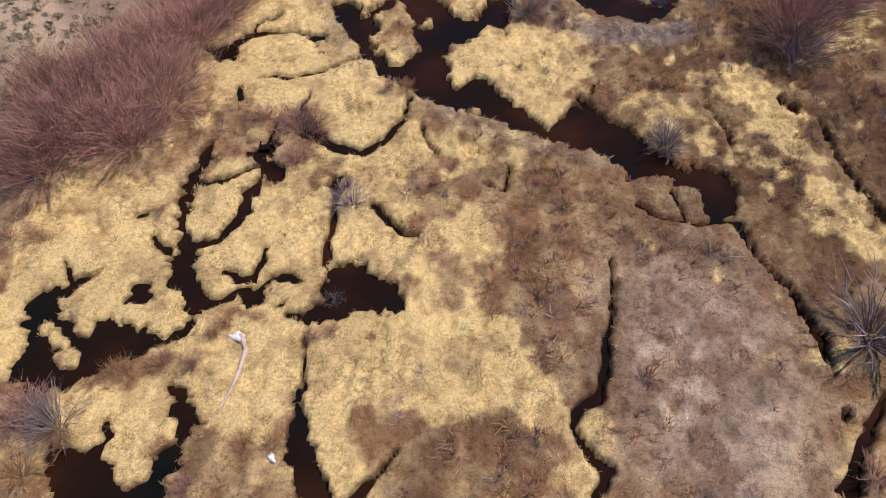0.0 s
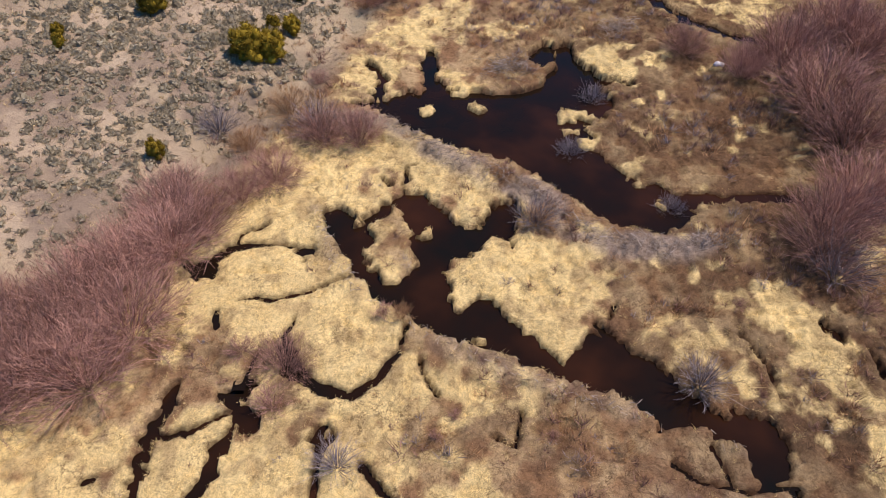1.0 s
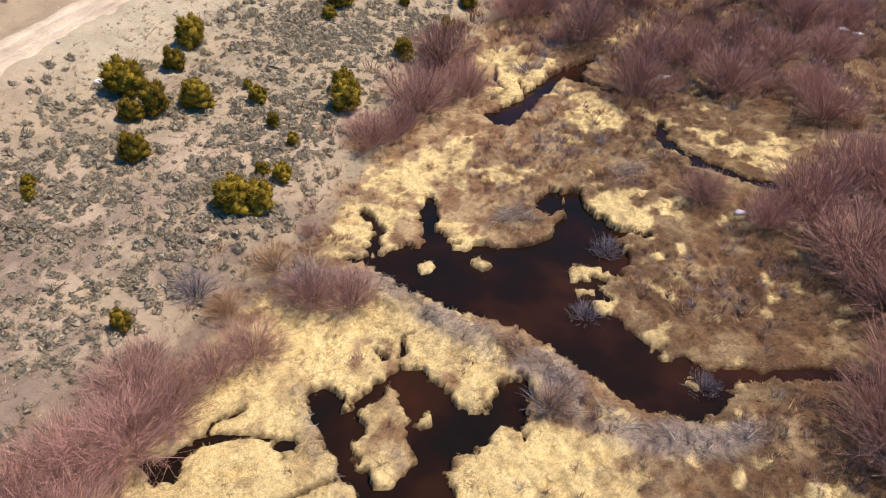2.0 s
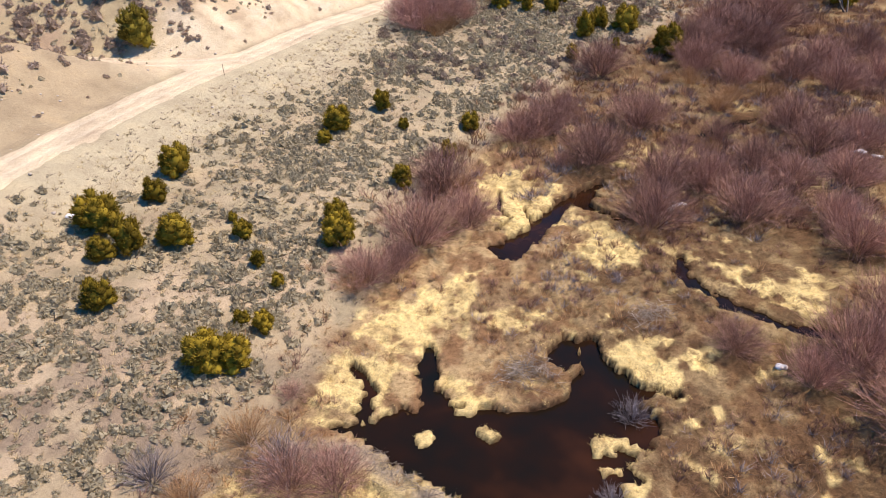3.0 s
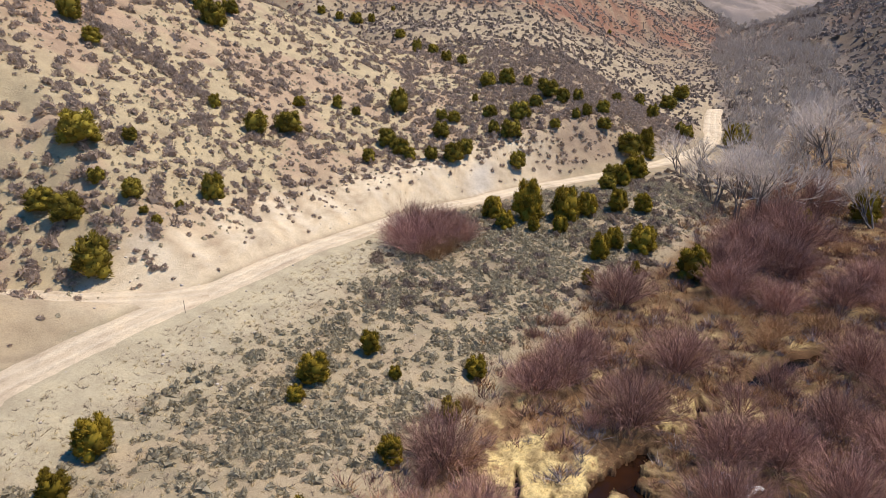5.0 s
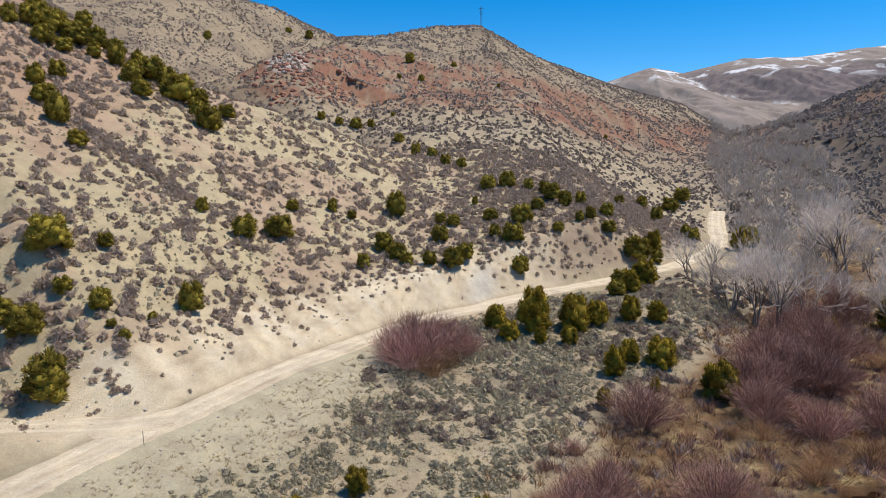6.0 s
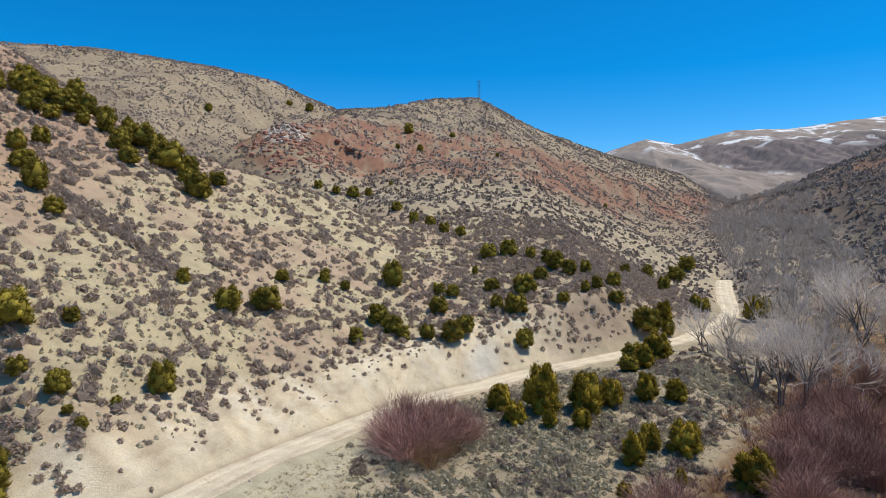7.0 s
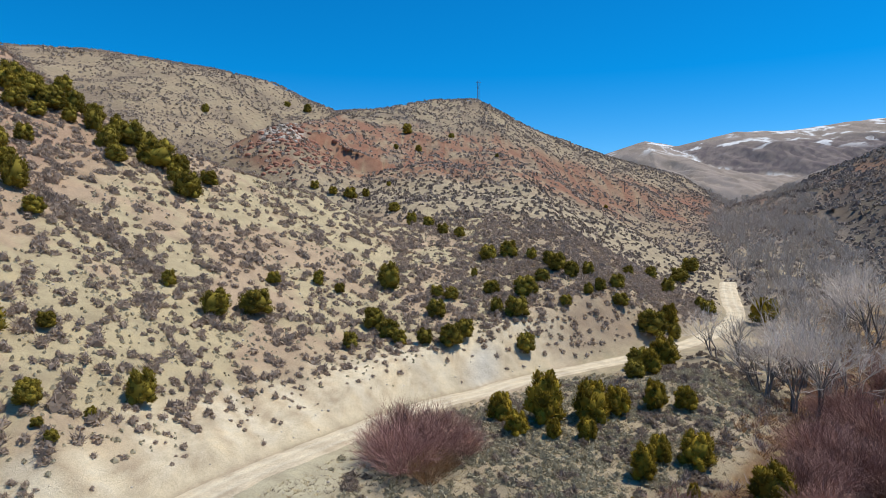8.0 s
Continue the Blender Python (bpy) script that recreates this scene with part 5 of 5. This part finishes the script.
plant_all([thicket("willow", 150, 10, 0.8, 0.08, 0.0065, WILLOW_TWIG, LABEL) for k in range(2)] + [thicket("willow", 150, 10, 0.8, 0.08, 0.0065, TAN_TWIG, "leafless tan willow clump on the creek flat") for k in range(2)],
          strewn(46, 10, 62, 62, 128, -40, -3, 1.3, 2.8, 2.2) + strewn(20, -24, 20, 30, 105, -1.8, 2.4, 1.1, 2.0, 2.5) + strewn(12, 40, 80, 125, 180, -40, -2, 1.5, 3.0, 3.0), "willows on the creek flat", (0.95, 1.3))
RED_LABEL = "leafless red-stemmed willow clump below the dirt road"
plant_all([thicket("red_willow", 220, 12, 0.85, 0.08, 0.0058, RED_TWIG, RED_LABEL), thicket("red_willow", 190, 12, 0.75, 0.1, 0.0062, WILLOW_TWIG, RED_LABEL), thicket("red_willow", 170, 10, 0.8, 0.1, 0.0062, TAN_TWIG, "leafless orange-tan willow clump below the dirt road")], RED_WILLOWS, "red willows below the road", (0.85, 1.2))
plant_all([thicket("grey_bush", 110, 5, 0.8, 0.08, 0.011, GREY_TWIG, "bleached grey leafless bush on the wet meadow") for k in range(3)], GREY_BUSHES, "grey bushes in the meadow", (0.9, 1.1))
plant_all([cottonwood(k + 3) for k in range(4)], COTTONWOODS + strewn(34, 42, 100, 138, 215, -30, 1, 6.5, 11, 2.6), "cottonwoods by the creek", (0.9, 1.1), 0.01)


# ---- what nobody could count ----
def sprinkle(x0, x1, y0, y1, n):
    return rng.uniform(x0, x1, n), rng.uniform(y0, y1, n)


def keep_by(chance, *arrays):
    ok = rng.random(len(arrays[0])) < chance
    return [a[ok] for a in arrays]


def stuff(name, shapes, x, y, size, mat, label, category, tall=None, colour=None, sink=0.05):
    z = land(x, y)[0] - sink * size
    v, f, owner = scatter(shapes, x, y, z, size, tall)
    ob = mesh_object(name, v, f, mat, colour=None if colour is None else colour[owner])
    return tagged(ob, label, category, kind="stuff")


def bushes():
    # terrace
    x, y = sprinkle(-45, 60, 4, 150, 62000)
    d, dr = along(x, y, BANK)[0], along(x, y, ROAD)[0]
    n = fbm(x, y, 6, 201)
    chance = step(0.5, 5, d) * step(-2.5, -9, dr + 4 * (n - 0.5)) * np.maximum(step(-6, -15, dr + 5 * (n - 0.5)), step(112, 124, y) + step(72, 60, y)) * (0.25 + 0.75 * step(0.36, 0.52, n)) * 0.85
    x, y = keep_by(chance, x, y)
    size = rng.uniform(0.22, 0.68, len(x)) * rng.uniform(0.75, 1.2, len(x)) * (0.8 + 0.2 * step(38, 60, y))
    stuff("sagebrush", [bush_shape(36, 0.15) for _ in range(12)], x, y, size, SAGE_LEAF, "low grey-green sagebrush scattered over the sandy terrace", "shrub", size * rng.uniform(0.6, 0.95, len(x)))
    # near hillside
    x, y = sprinkle(-95, 90, 76, 258, 21000)
    dr, over, n = along(x, y, ROAD)[0], along(x, y, SPUR)[0], fbm(x, y, 12, 205)
    cut = np.maximum(step(4.5, 9.5, dr + 4 * (n - 0.5)), 0.5 * step(93, 90, y) * step(3, 5, dr) + step(8, 22, x) * step(3, 5, dr))
    toe = step(-15, 10, x) * step(255, 235, y)
    x, y = keep_by(np.where(dr > 2.8, 1, 0) * (0.14 + 0.86 * cut) * step(18, 4, over - 10 * toe) * np.clip(0.45 + 0.5 * step(0.4, 0.56, n) + 0.25 * toe, 0, 1) * 0.85, x, y)
    u = rng.uniform(0, 1, 260)
    x = np.concatenate([x, np.interp(u, (0, 0.4, 1), GULLY_X) + rng.normal(size=260) * 0.6])
    y = np.concatenate([y, np.interp(u, (0, 0.4, 1), GULLY_Y) + rng.normal(size=260) * 0.6])
    size = rng.uniform(0.35, 1.15, len(x)) * rng.uniform(0.7, 1.2, len(x)) * (0.5 + 0.5 * step(5, 12, along(x, y, ROAD)[0])) * (1.0 + 0.15 * step(-15, 10, x))
    stuff("hill_shrubs", [bush_shape(72, 0.1, fill=0.66) for _ in range(12)], x, y, size, SHRUB_LEAF, "dark grey-brown shrubs dotted over the pale hillside", "shrub", size * rng.uniform(0.75, 1.15, len(x)))
    # the terrace towards the bend
    x, y = sprinkle(-8, 60, 100, 172, 2600)
    dr, d, n = along(x, y, ROAD)[0], along(x, y, BANK)[0], fbm(x, y, 8, 216)
    x, y = keep_by(step(-4, -8, dr) * step(0, 2, d) * (0.15 + 0.85 * step(0.45, 0.58, n)), x, y)
    size = rng.uniform(0.4, 1.05, len(x))
    stuff("terrace_shrubs", [bush_shape(72, 0.1, fill=0.66) for _ in range(6)], x, y, size, SHRUB_LEAF, "purple-grey bare shrubs among sagebrush below the road", "shrub", size * 0.9)
    # foot of the hill above the bend
    x, y = sprinkle(8, 66, 124, 238, 3800)
    dr, n = along(x, y, ROAD)[0], fbm(x, y, 9, 211)
    x, y = keep_by(step(3, 5, dr) * step(60, 45, dr) * (0.4 + 0.6 * step(0.4, 0.55, n)), x, y)
    size = rng.uniform(0.35, 0.9, len(x))
    stuff("toe_shrubs", [bush_shape(72, 0.1, fill=0.66) for _ in range(9)], x, y, size, SHRUB_LEAF, "thick purple-grey shrubs at the foot of the hill", "shrub", size)
    # far ridge
    x, y = sprinkle(-420, 380, 215, 800, 64000)
    cx, cy, _ = (np.array(v, float) for v in zip(*CREST))
    n = fbm(x, y, 40, 207)
    ok = step(6, 12, along(x, y, SPUR)[0]) * np.where(y < np.interp(x, cx, cy) + 15, 1, 0) * np.where(x < 120 + 0.42 * (y - 200), 1, 0) * np.where((np.abs(along(x, y, ROAD)[0]) > 4) | (y > 268), 1, 0)
    x, y = keep_by(ok * (0.5 + 0.5 * step(0.42, 0.56, n)), x, y)
    size = rng.uniform(0.5, 1.2, len(x)) * (0.7 + y / 1100)
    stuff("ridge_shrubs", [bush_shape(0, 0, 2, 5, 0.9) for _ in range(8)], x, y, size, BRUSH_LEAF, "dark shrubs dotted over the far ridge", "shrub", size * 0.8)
    # the draw behind the spur
    x, y = sprinkle(-90, 170, 205, 330, 4200)
    x, y = keep_by(step(4, 12, along(x, y, SPUR)[0]) * np.where(x < 100 + 0.42 * (y - 200), 1, 0) * np.where(np.abs(along(x, y, ROAD)[0]) > 3, 1, 0) * (0.35 + 0.65 * step(0.4, 0.55, fbm(x, y, 15, 209))), x, y)
    size = rng.uniform(0.5, 1.25, len(x))
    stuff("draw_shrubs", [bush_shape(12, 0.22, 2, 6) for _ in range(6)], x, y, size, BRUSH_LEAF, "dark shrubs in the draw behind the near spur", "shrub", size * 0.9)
    # eastern slope
    x, y = sprinkle(60, 520, 130, 900, 24000)
    x, y = keep_by(step(-5, 25, x - 95 - 0.42 * (y - 200)), x, y)
    size = rng.uniform(0.8, 1.8, len(x)) * (0.8 + y / 900)
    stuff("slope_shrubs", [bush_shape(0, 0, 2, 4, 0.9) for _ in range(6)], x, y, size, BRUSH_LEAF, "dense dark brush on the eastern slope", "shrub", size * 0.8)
    # small dry tufts between the shrubs of the hillside
    x, y = sprinkle(-95, 80, 80, 240, 26000)
    dr, n = along(x, y, ROAD)[0], fbm(x, y, 8, 214)
    x, y = keep_by(step(3.5, 12, dr) * step(10, 2, along(x, y, SPUR)[0]) * (0.15 + 0.85 * step(0.42, 0.58, n)), x, y)
    size = rng.uniform(0.14, 0.38, len(x))
    stuff("hill_tufts", [bush_shape(0, 0, 2, 4, 0.9) for _ in range(6)], x, y, size, SAGE_LEAF, "small grey-green tufts dotted over the pale hillside", "grass", size * 0.8)


bushes()


def tuft_shape(blades, spread, width, lean):
    a = rng.uniform(0, 2 * np.pi, blades)
    p = np.stack([np.cos(a), np.sin(a), np.zeros(blades)], 1) * rng.uniform(0, spread, (blades, 1))
    q = p * 1.6 + np.stack([rng.normal(size=blades) * lean, rng.normal(size=blades) * lean, rng.uniform(0.5, 1.0, blades)], 1)
    s = np.cross(q - p, rng.normal(size=(blades, 3)))
    s /= np.linalg.norm(s, axis=1)[:, None]
    v = np.stack([p - s * width, p + s * width, q], 1).reshape(-1, 3)
    return v, np.arange(3 * blades).reshape(-1, 3)


def grass():
    x, y = sprinkle(-26, 40, 5, 112, 88000)
    near = step(75, 25, y)
    d = along(x, y, BANK)[0]
    x, y = keep_by(step(2.0, -1.0, d) * (0.42 + 0.58 * near), x, y)
    z, s = land(x, y)
    ok = s > 0.12
    x, y, z, s = x[ok], y[ok], z[ok], s[ok]
    size = rng.uniform(0.14, 0.32, len(x)) * (1 - 0.5 * step(0.6, 0.1, s))
    # blades copy the ground's colour, with its painted shade under the brush
    c = land_colour(x, y, z, np.maximum(s, 1)) * 1.12
    stuff("meadow_grass", [tuft_shape(11, 0.5, 0.034, 0.8) for _ in range(8)], x, y, size, BLADES, "straw-yellow and brown matted dry meadow grass", "grass", size * 0.9, c, 0.1)
    # puffs of pale straw that hang over the water's edge
    x, y = sprinkle(-24, 34, 5, 84, 60000)
    s = wet(x, y)[0]
    x, y = keep_by(np.where((s > 0.06) & (s < 0.6) & (along(x, y, BANK)[0] < 0), 0.9, 0) * (0.3 + 0.7 * step(-0.2, 0.5, straw_at(x, y))), x, y)
    size = rng.uniform(0.08, 0.2, len(x))
    c = np.tile(np.array([0.74, 0.57, 0.27]), (len(x), 1)) * rng.uniform(0.75, 1.15, (len(x), 1))
    stuff("edge_grass", [tuft_shape(14, 0.8, 0.07, 0.45) for _ in range(8)], x, y, size, BLADES, "pale straw tussocks along the edge of the water", "grass", size * 0.8, c, 0.15)
    # bunch grass on the terrace
    x, y = sprinkle(-45, 60, 4, 150, 80000)
    d, dr = along(x, y, BANK)[0], along(x, y, ROAD)[0]
    x, y = keep_by(step(-1, 2, d) * np.where(dr < -3.2, 1, 0) * 0.8, x, y)
    size = rng.uniform(0.14, 0.36, len(x))
    c = np.where(rng.random((len(x), 1)) < 0.5, [[0.62, 0.49, 0.28]], [[0.33, 0.26, 0.21]]) * rng.uniform(0.7, 1.2, (len(x), 1))
    stuff("bunch_grass", [tuft_shape(8, 0.4, 0.06, 0.55) for _ in range(6)], x, y, size, BLADES, "pale dry bunch grass between the sagebrush", "grass", None, c, 0.05)


grass()


def brush():
    """Low willow shoots and brown weeds between the clumps."""
    x, y = sprinkle(-26, 75, 6, 175, 30000)
    d, n = along(x, y, BANK)[0], fbm(x, y, 6, 230)
    s = wet(x, y)[0]
    edge = np.exp(-((d - 0.6) / 2.6) ** 2) * step(20, 30, y)
    valley_floor = step(-1, -4, d) * step(60, 76, y) * step(4, 12, x)
    straw = straw_at(x, y)
    meadow = step(0, -2, d) * step(80, 70, y) * (0.1 + 0.9 * step(0.75, 0.25, straw)) * step(0.42, 0.58, n) * step(0.9, 0.3, bump_at(x, y, ASHEN))
    x, y, n, s = keep_by((0.6 * edge * step(0.32, 0.5, n) + 0.9 * valley_floor * (0.35 + 0.65 * step(0.36, 0.55, n)) + 1.0 * meadow) * np.where(s > 0.4, 1, 0), x, y, n, s)
    shapes = [tuft_shape(32, 0.55, 0.028, 0.3) for _ in range(8)]
    kind = rng.random(len(x)) + 0.5 * (fbm(x, y, 11, 231) - 0.5)
    for mat, name, label, lo, hi in ((WILLOW_TWIG, "willow_shoots", "thin purple-brown willow shoots along the bank", -1, 0.42), (TAN_TWIG, "dead_weeds", "tan weeds and dead stalks along the creek", 0.42, 0.82),
                                     (GREY_TWIG, "grey_reeds", "bleached grey reeds flattened on the meadow", 0.82, 3)):
        ok = (kind >= lo) & (kind < hi)
        size = rng.uniform(0.5, 1.15, ok.sum()) * (0.7 + 0.6 * step(58, 85, y[ok])) * (0.4 + 0.6 * step(0.3, 1.6, s[ok]))
        stuff(name, shapes, x[ok], y[ok], size, mat, label, "shrub", size * rng.uniform(0.6, 1.0, ok.sum()))


brush()


def woods():
    """The bare wood along the valley floor and the conifers in the far draw."""
    x, y = sprinkle(40, 400, 160, 740, 12000)
    d, w = along(x, y, WOOD_LINE)
    near = along(x, y, ROAD)[0]
    x, y = keep_by(step(1.0, 0.6, np.abs(d) / w) * np.where((np.abs(near) > 5) | (y > 272), 1, 0) * (0.4 + 0.2 * step(190, 300, y)) * (0.55 + 0.45 * step(0.4, 0.55, fbm(x, y, 18, 240))), x, y)
    shapes = []
    for k in range(6):
        shapes.append(joined(bare_tree(3, 40 + k, 0.38, 0.022, 4.6)))
    h = rng.uniform(4.5, 8.5, len(x))
    stuff("bare_woods", shapes, x, y, h, COTTON_TWIG, "leafless grey woods along the valley floor", "trees", h, None, 0.0)
    x, y = sprinkle(380, 900, 850, 1550, 500)
    x, y = keep_by(np.exp(-((x - 430 - 0.62 * (y - 900)) / 28) ** 2), x, y)
    cone = joined([(lambda v: (v, np.array([(i, i + 1, 7) for i in range(6)] + [(6, 0, 7)])))(np.array([(0.2 * np.cos(t), 0.2 * np.sin(t), 0.05) for t in np.linspace(0, 5.4, 7)] + [(0, 0, 1.0)]))])
    h = rng.uniform(9, 17, len(x))
    stuff("far_conifers", [cone], x, y, h, JUNIPER_LEAF, "dark conifers in a far draw", "trees", h, None, 0.0)


woods()


# ---- small things ----
def rest(x, y):
    return float(land(np.array([x]), np.array([y]))[0][0])


def heaped(line, n, spread, long, lift):
    """Crossed sticks strewn along a line: their two ends."""
    pts = np.array(line)
    run = np.concatenate([[0], np.cumsum(np.hypot(*np.diff(pts[:, :2], axis=0).T))])
    u = rng.uniform(0, run[-1], n)
    x, y = np.interp(u, run, pts[:, 0]) + rng.normal(size=n) * spread, np.interp(u, run, pts[:, 1]) + rng.normal(size=n) * spread
    z, s = land(x, y)
    z = np.maximum(z, 0.4) + rng.uniform(0.02, lift, n)
    a = rng.uniform(0, 2 * np.pi, n)
    d = np.stack([np.cos(a), np.sin(a), rng.normal(size=n) * 0.22], 1) * rng.uniform(0.4, 1.0, (n, 1)) * long
    p = np.stack([x, y, z], 1)
    return p - d / 2, p + d / 2


def stick_pile(name, line, label, n, spread, long, lift, loose):
    root = tagged(new(name), label, name.replace("_", " "))
    p, q = heaped(line, n, spread, long, lift)
    tagged(part("stick_weave", *strips(p, q, rng.uniform(0.02, 0.045, n), 0.015), STICK, root), kind="stuff")
    shared = None
    p, q = heaped(line, loose, spread * 0.8, 0.1, lift + 0.1)
    for a, b in zip(p, q):
        if shared is None:
            shared = part("stick", *strips([(-0.5, 0, 0), (0, 0.03, 0.02), (0.2, 0.03, 0.02)], [(0, 0.03, 0.02), (0.5, 0, 0), (0.38, 0.16, 0.06)], [0.07, 0.06, 0.035], [0.06, 0.035, 0.02]), STICK, root)
            ob = shared
        else:
            ob = new("stick", shared.data)
            ob.parent = root
        k = rng.uniform(0.5, 1.15)
        ob.matrix_basis = pose(*((a + b) / 2), rng.uniform(-12, 12), rng.uniform(-14, 14), rng.uniform(0, 360)) @ Matrix.Diagonal((k, k, k, 1))
    return root


stick_pile("beaver_dam", DAM_HIGH, "beaver dam of bleached grey sticks and mud between ponds", 900, 0.42, 0.75, 0.18, 30)
stick_pile("beaver_dam", DAM_LOW, "low beaver dam of grey sticks and dead grass", 220, 0.3, 0.5, 0.1, 4)
stick_pile("stick_heap", [(4.2, 53.4), (5.5, 54.2), (6.8, 53.6)], "heap of peeled pale sticks on matted brown grass", 220, 0.6, 1.2, 0.35, 24)
stick_pile("stick_heap", [(13.8, 58.8), (15.4, 60.2)], "heap of grey sticks at the head of the pond", 130, 0.6, 1.3, 0.35, 12)


def snow_patch(x, y, w, l, turn, label):
    v, f = blob(0, 0, 0, 1, 1, 7, 14)
    v = v * np.array([1, 1, 1]) * (1 + 0.25 * np.sin(3 * np.arctan2(v[:, 1], v[:, 0]) + x))[:, None]
    v = v * np.array([w / 2, l / 2, 0.16])
    ob = mesh_object("snow_patch", v, f, SNOW, smooth=True)
    ob.matrix_basis = pose(x, y, rest(x, y) + 0.09, 0, 0, turn)
    tagged(ob, label, "snow", "snow patches in the meadow")


for x, y, w, l, turn in ((18.7, 75.6, 1.5, 1.1, 20), (19.9, 76.6, 1.2, 0.9, -30), (21.0, 75.2, 1.8, 1.1, 10), (20.0, 74.0, 1.3, 0.8, 40), (42.8, 86.1, 1.6, 0.9, 15), (44.0, 84.9, 1.1, 0.6, -20), (21.3, 54.0, 0.8, 0.5, 0)):
    snow_patch(x, y, w, l, turn, "patch of old white snow under bare willows")
for x, y, w, l, turn in ((-5.85, 10.25, 0.45, 1.1, -20), (-6.7, 8.8, 0.3, 0.45, 30), (-9.1, 14.45, 0.9, 0.5, -15)):
    snow_patch(x, y, w, l, turn, "remnant of white ice beside a dark channel")


def bent_log():
    pts = np.array([(-8.95, 14.6), (-8.55, 13.75), (-8.7, 12.7), (-8.9, 11.7), (-9.3, 10.85)])
    z = land(pts[:, 0], pts[:, 1])[0] + 0.1
    p = np.column_stack([pts, z])
    w = np.array([0.2, 0.24, 0.2, 0.16, 0.1])
    v, f = [], []
    for k in range(len(p)):
        d = p[min(k + 1, 4)] - p[max(k - 1, 0)]
        d /= np.linalg.norm(d)
        a = np.cross(d, (0, 0, 1.0))
        for j in range(8):
            t = 2 * np.pi * j / 8
            v.append(p[k] + (a * np.cos(t) + np.array([0, 0, 1.0]) * np.sin(t)) * w[k] / 2 * rng.uniform(0.85, 1.1))
    for k in range(len(p) - 1):
        for j in range(8):
            f.append((8 * k + j, 8 * k + (j + 1) % 8, 8 * k + 8 + (j + 1) % 8, 8 * k + 8 + j))
    ob = mesh_object("fallen_log", v, f, plain_material("bleached_wood", (0.52, 0.45, 0.37), 0.8, 3.0), smooth=True)
    tagged(ob, "long bleached bent log lying in the straw grass", "log")


bent_log()


def pole_frame(name, x, y, tall, legs, label):
    """Wooden power-line poles with crossarms."""
    root = tagged(new(name), label, "utility pole")
    root.matrix_basis = pose(x, y, rest(x, y) - 0.3, 0, 0, 8)
    gap = 0.7 if legs == 2 else 0.0
    for k in range(legs):
        px = (k - 0.5) * 2 * gap if legs == 2 else 0.0
        v, f = strips([(px, 0, 0), (px, 0, tall * 0.5)], [(px, 0, tall * 0.5), (px, 0, tall)], [0.5, 0.44], [0.44, 0.34])
        part("pole", v, f, STEEL, root)
    arm = gap + 1.3
    for h in ((0.9, 0.78) if legs == 2 else (0.93,)):
        part("crossarm", *strips([(-arm, 0, tall * h)], [(arm, 0, tall * h)], 0.3, 0.3), STEEL, root)
    if legs == 2:
        part("brace", *strips([(-gap, 0.1, tall * 0.55), (gap, 0.1, tall * 0.55)], [(gap, 0.1, tall * 0.74), (-gap, 0.1, tall * 0.74)], 0.16, 0.16), STEEL, root)
    for k in (-1, 1):
        part("insulator", *blob(k * arm * 0.9, 0, tall * 0.93 - (0.4 if legs == 2 else -0.35), 0.14, 0.3, 4, 6), STEEL, root)


pole_frame("transmission_pole", 33.5, 612, 16.0, 2, "dark double-pole power-line frame on the ridge top")
pole_frame("utility_pole", 126.0, 514, 8.5, 1, "single wooden power pole on the red hillside")
pole_frame("utility_pole", 127.5, 487, 9.0, 1, "single wooden power pole above the dirt pad")


def marker_post():
    root = tagged(new("marker_post"), "thin weathered marker post at the road's edge", "post")
    root.matrix_basis = pose(-22.6, 93.2, rest(-22.6, 93.2) - 0.1, 2, -3, 0)
    part("shaft", *strips([(0, 0, 0)], [(0, 0, 1.25)], 0.06, 0.05), JUNIPER_BARK, root)
    part("cap", *blob(0, 0, 1.25, 0.04, 0.04, 4, 6), STEEL, root)


marker_post()


def boulder(x, y, r, mat, label):
    v, f = blob(0, 0, 0, 1, 0.75, 6, 9)
    ob = mesh_object("boulder", v, f, mat)
    ob.matrix_basis = pose(x, y, rest(x, y) + r * 0.3, 0, 0, rng.uniform(0, 360)) @ Matrix.Diagonal((r, r * 0.8, r * 0.8, 1))
    tagged(ob, label, "rock", "pale boulders")


boulder(-27.1, 66.1, 0.36, SNOW, "pale white boulder lying among the sagebrush")
boulder(-26.6, 66.4, 0.2, ROCK, "small pale boulder lying among the sagebrush")


def stones():
    shapes = [blob(0, 0, 0, 1, 0.7, 3, 6) for _ in range(5)]
    x, y = sprinkle(-60, 60, 40, 165, 5000)
    dr, d = along(x, y, ROAD)[0], along(x, y, BANK)[0]
    x, y = keep_by(np.where((np.abs(dr) > 2.3) & (d > 2), 1, 0) * (0.25 + 0.75 * step(14, 6, np.abs(dr))) * 0.4, x, y)
    stuff("stones", shapes, x, y, rng.uniform(0.05, 0.2, len(x)) * rng.uniform(0.6, 1.2, len(x)), ROCK, "pale loose stones along the road and cut slope", "stones", None, None, -0.1)
    x, y = rng.normal(size=260) * 9 - 54, rng.normal(size=260) * 12 + 314
    stuff("red_outcrop", shapes, x, y, rng.uniform(0.3, 1.5, 260), RED_ROCK, "broken red sandstone blocks on the rocky knob", "rocks", None, None, 0.2)
    x, y = rng.normal(size=60) * 4 - 60, rng.normal(size=60) * 5 + 322
    stuff("pale_outcrop", shapes, x, y, rng.uniform(0.4, 1.3, 60), ROCK, "pale grey rock blocks capping the knob", "rocks", None, None, 0.2)


stones()
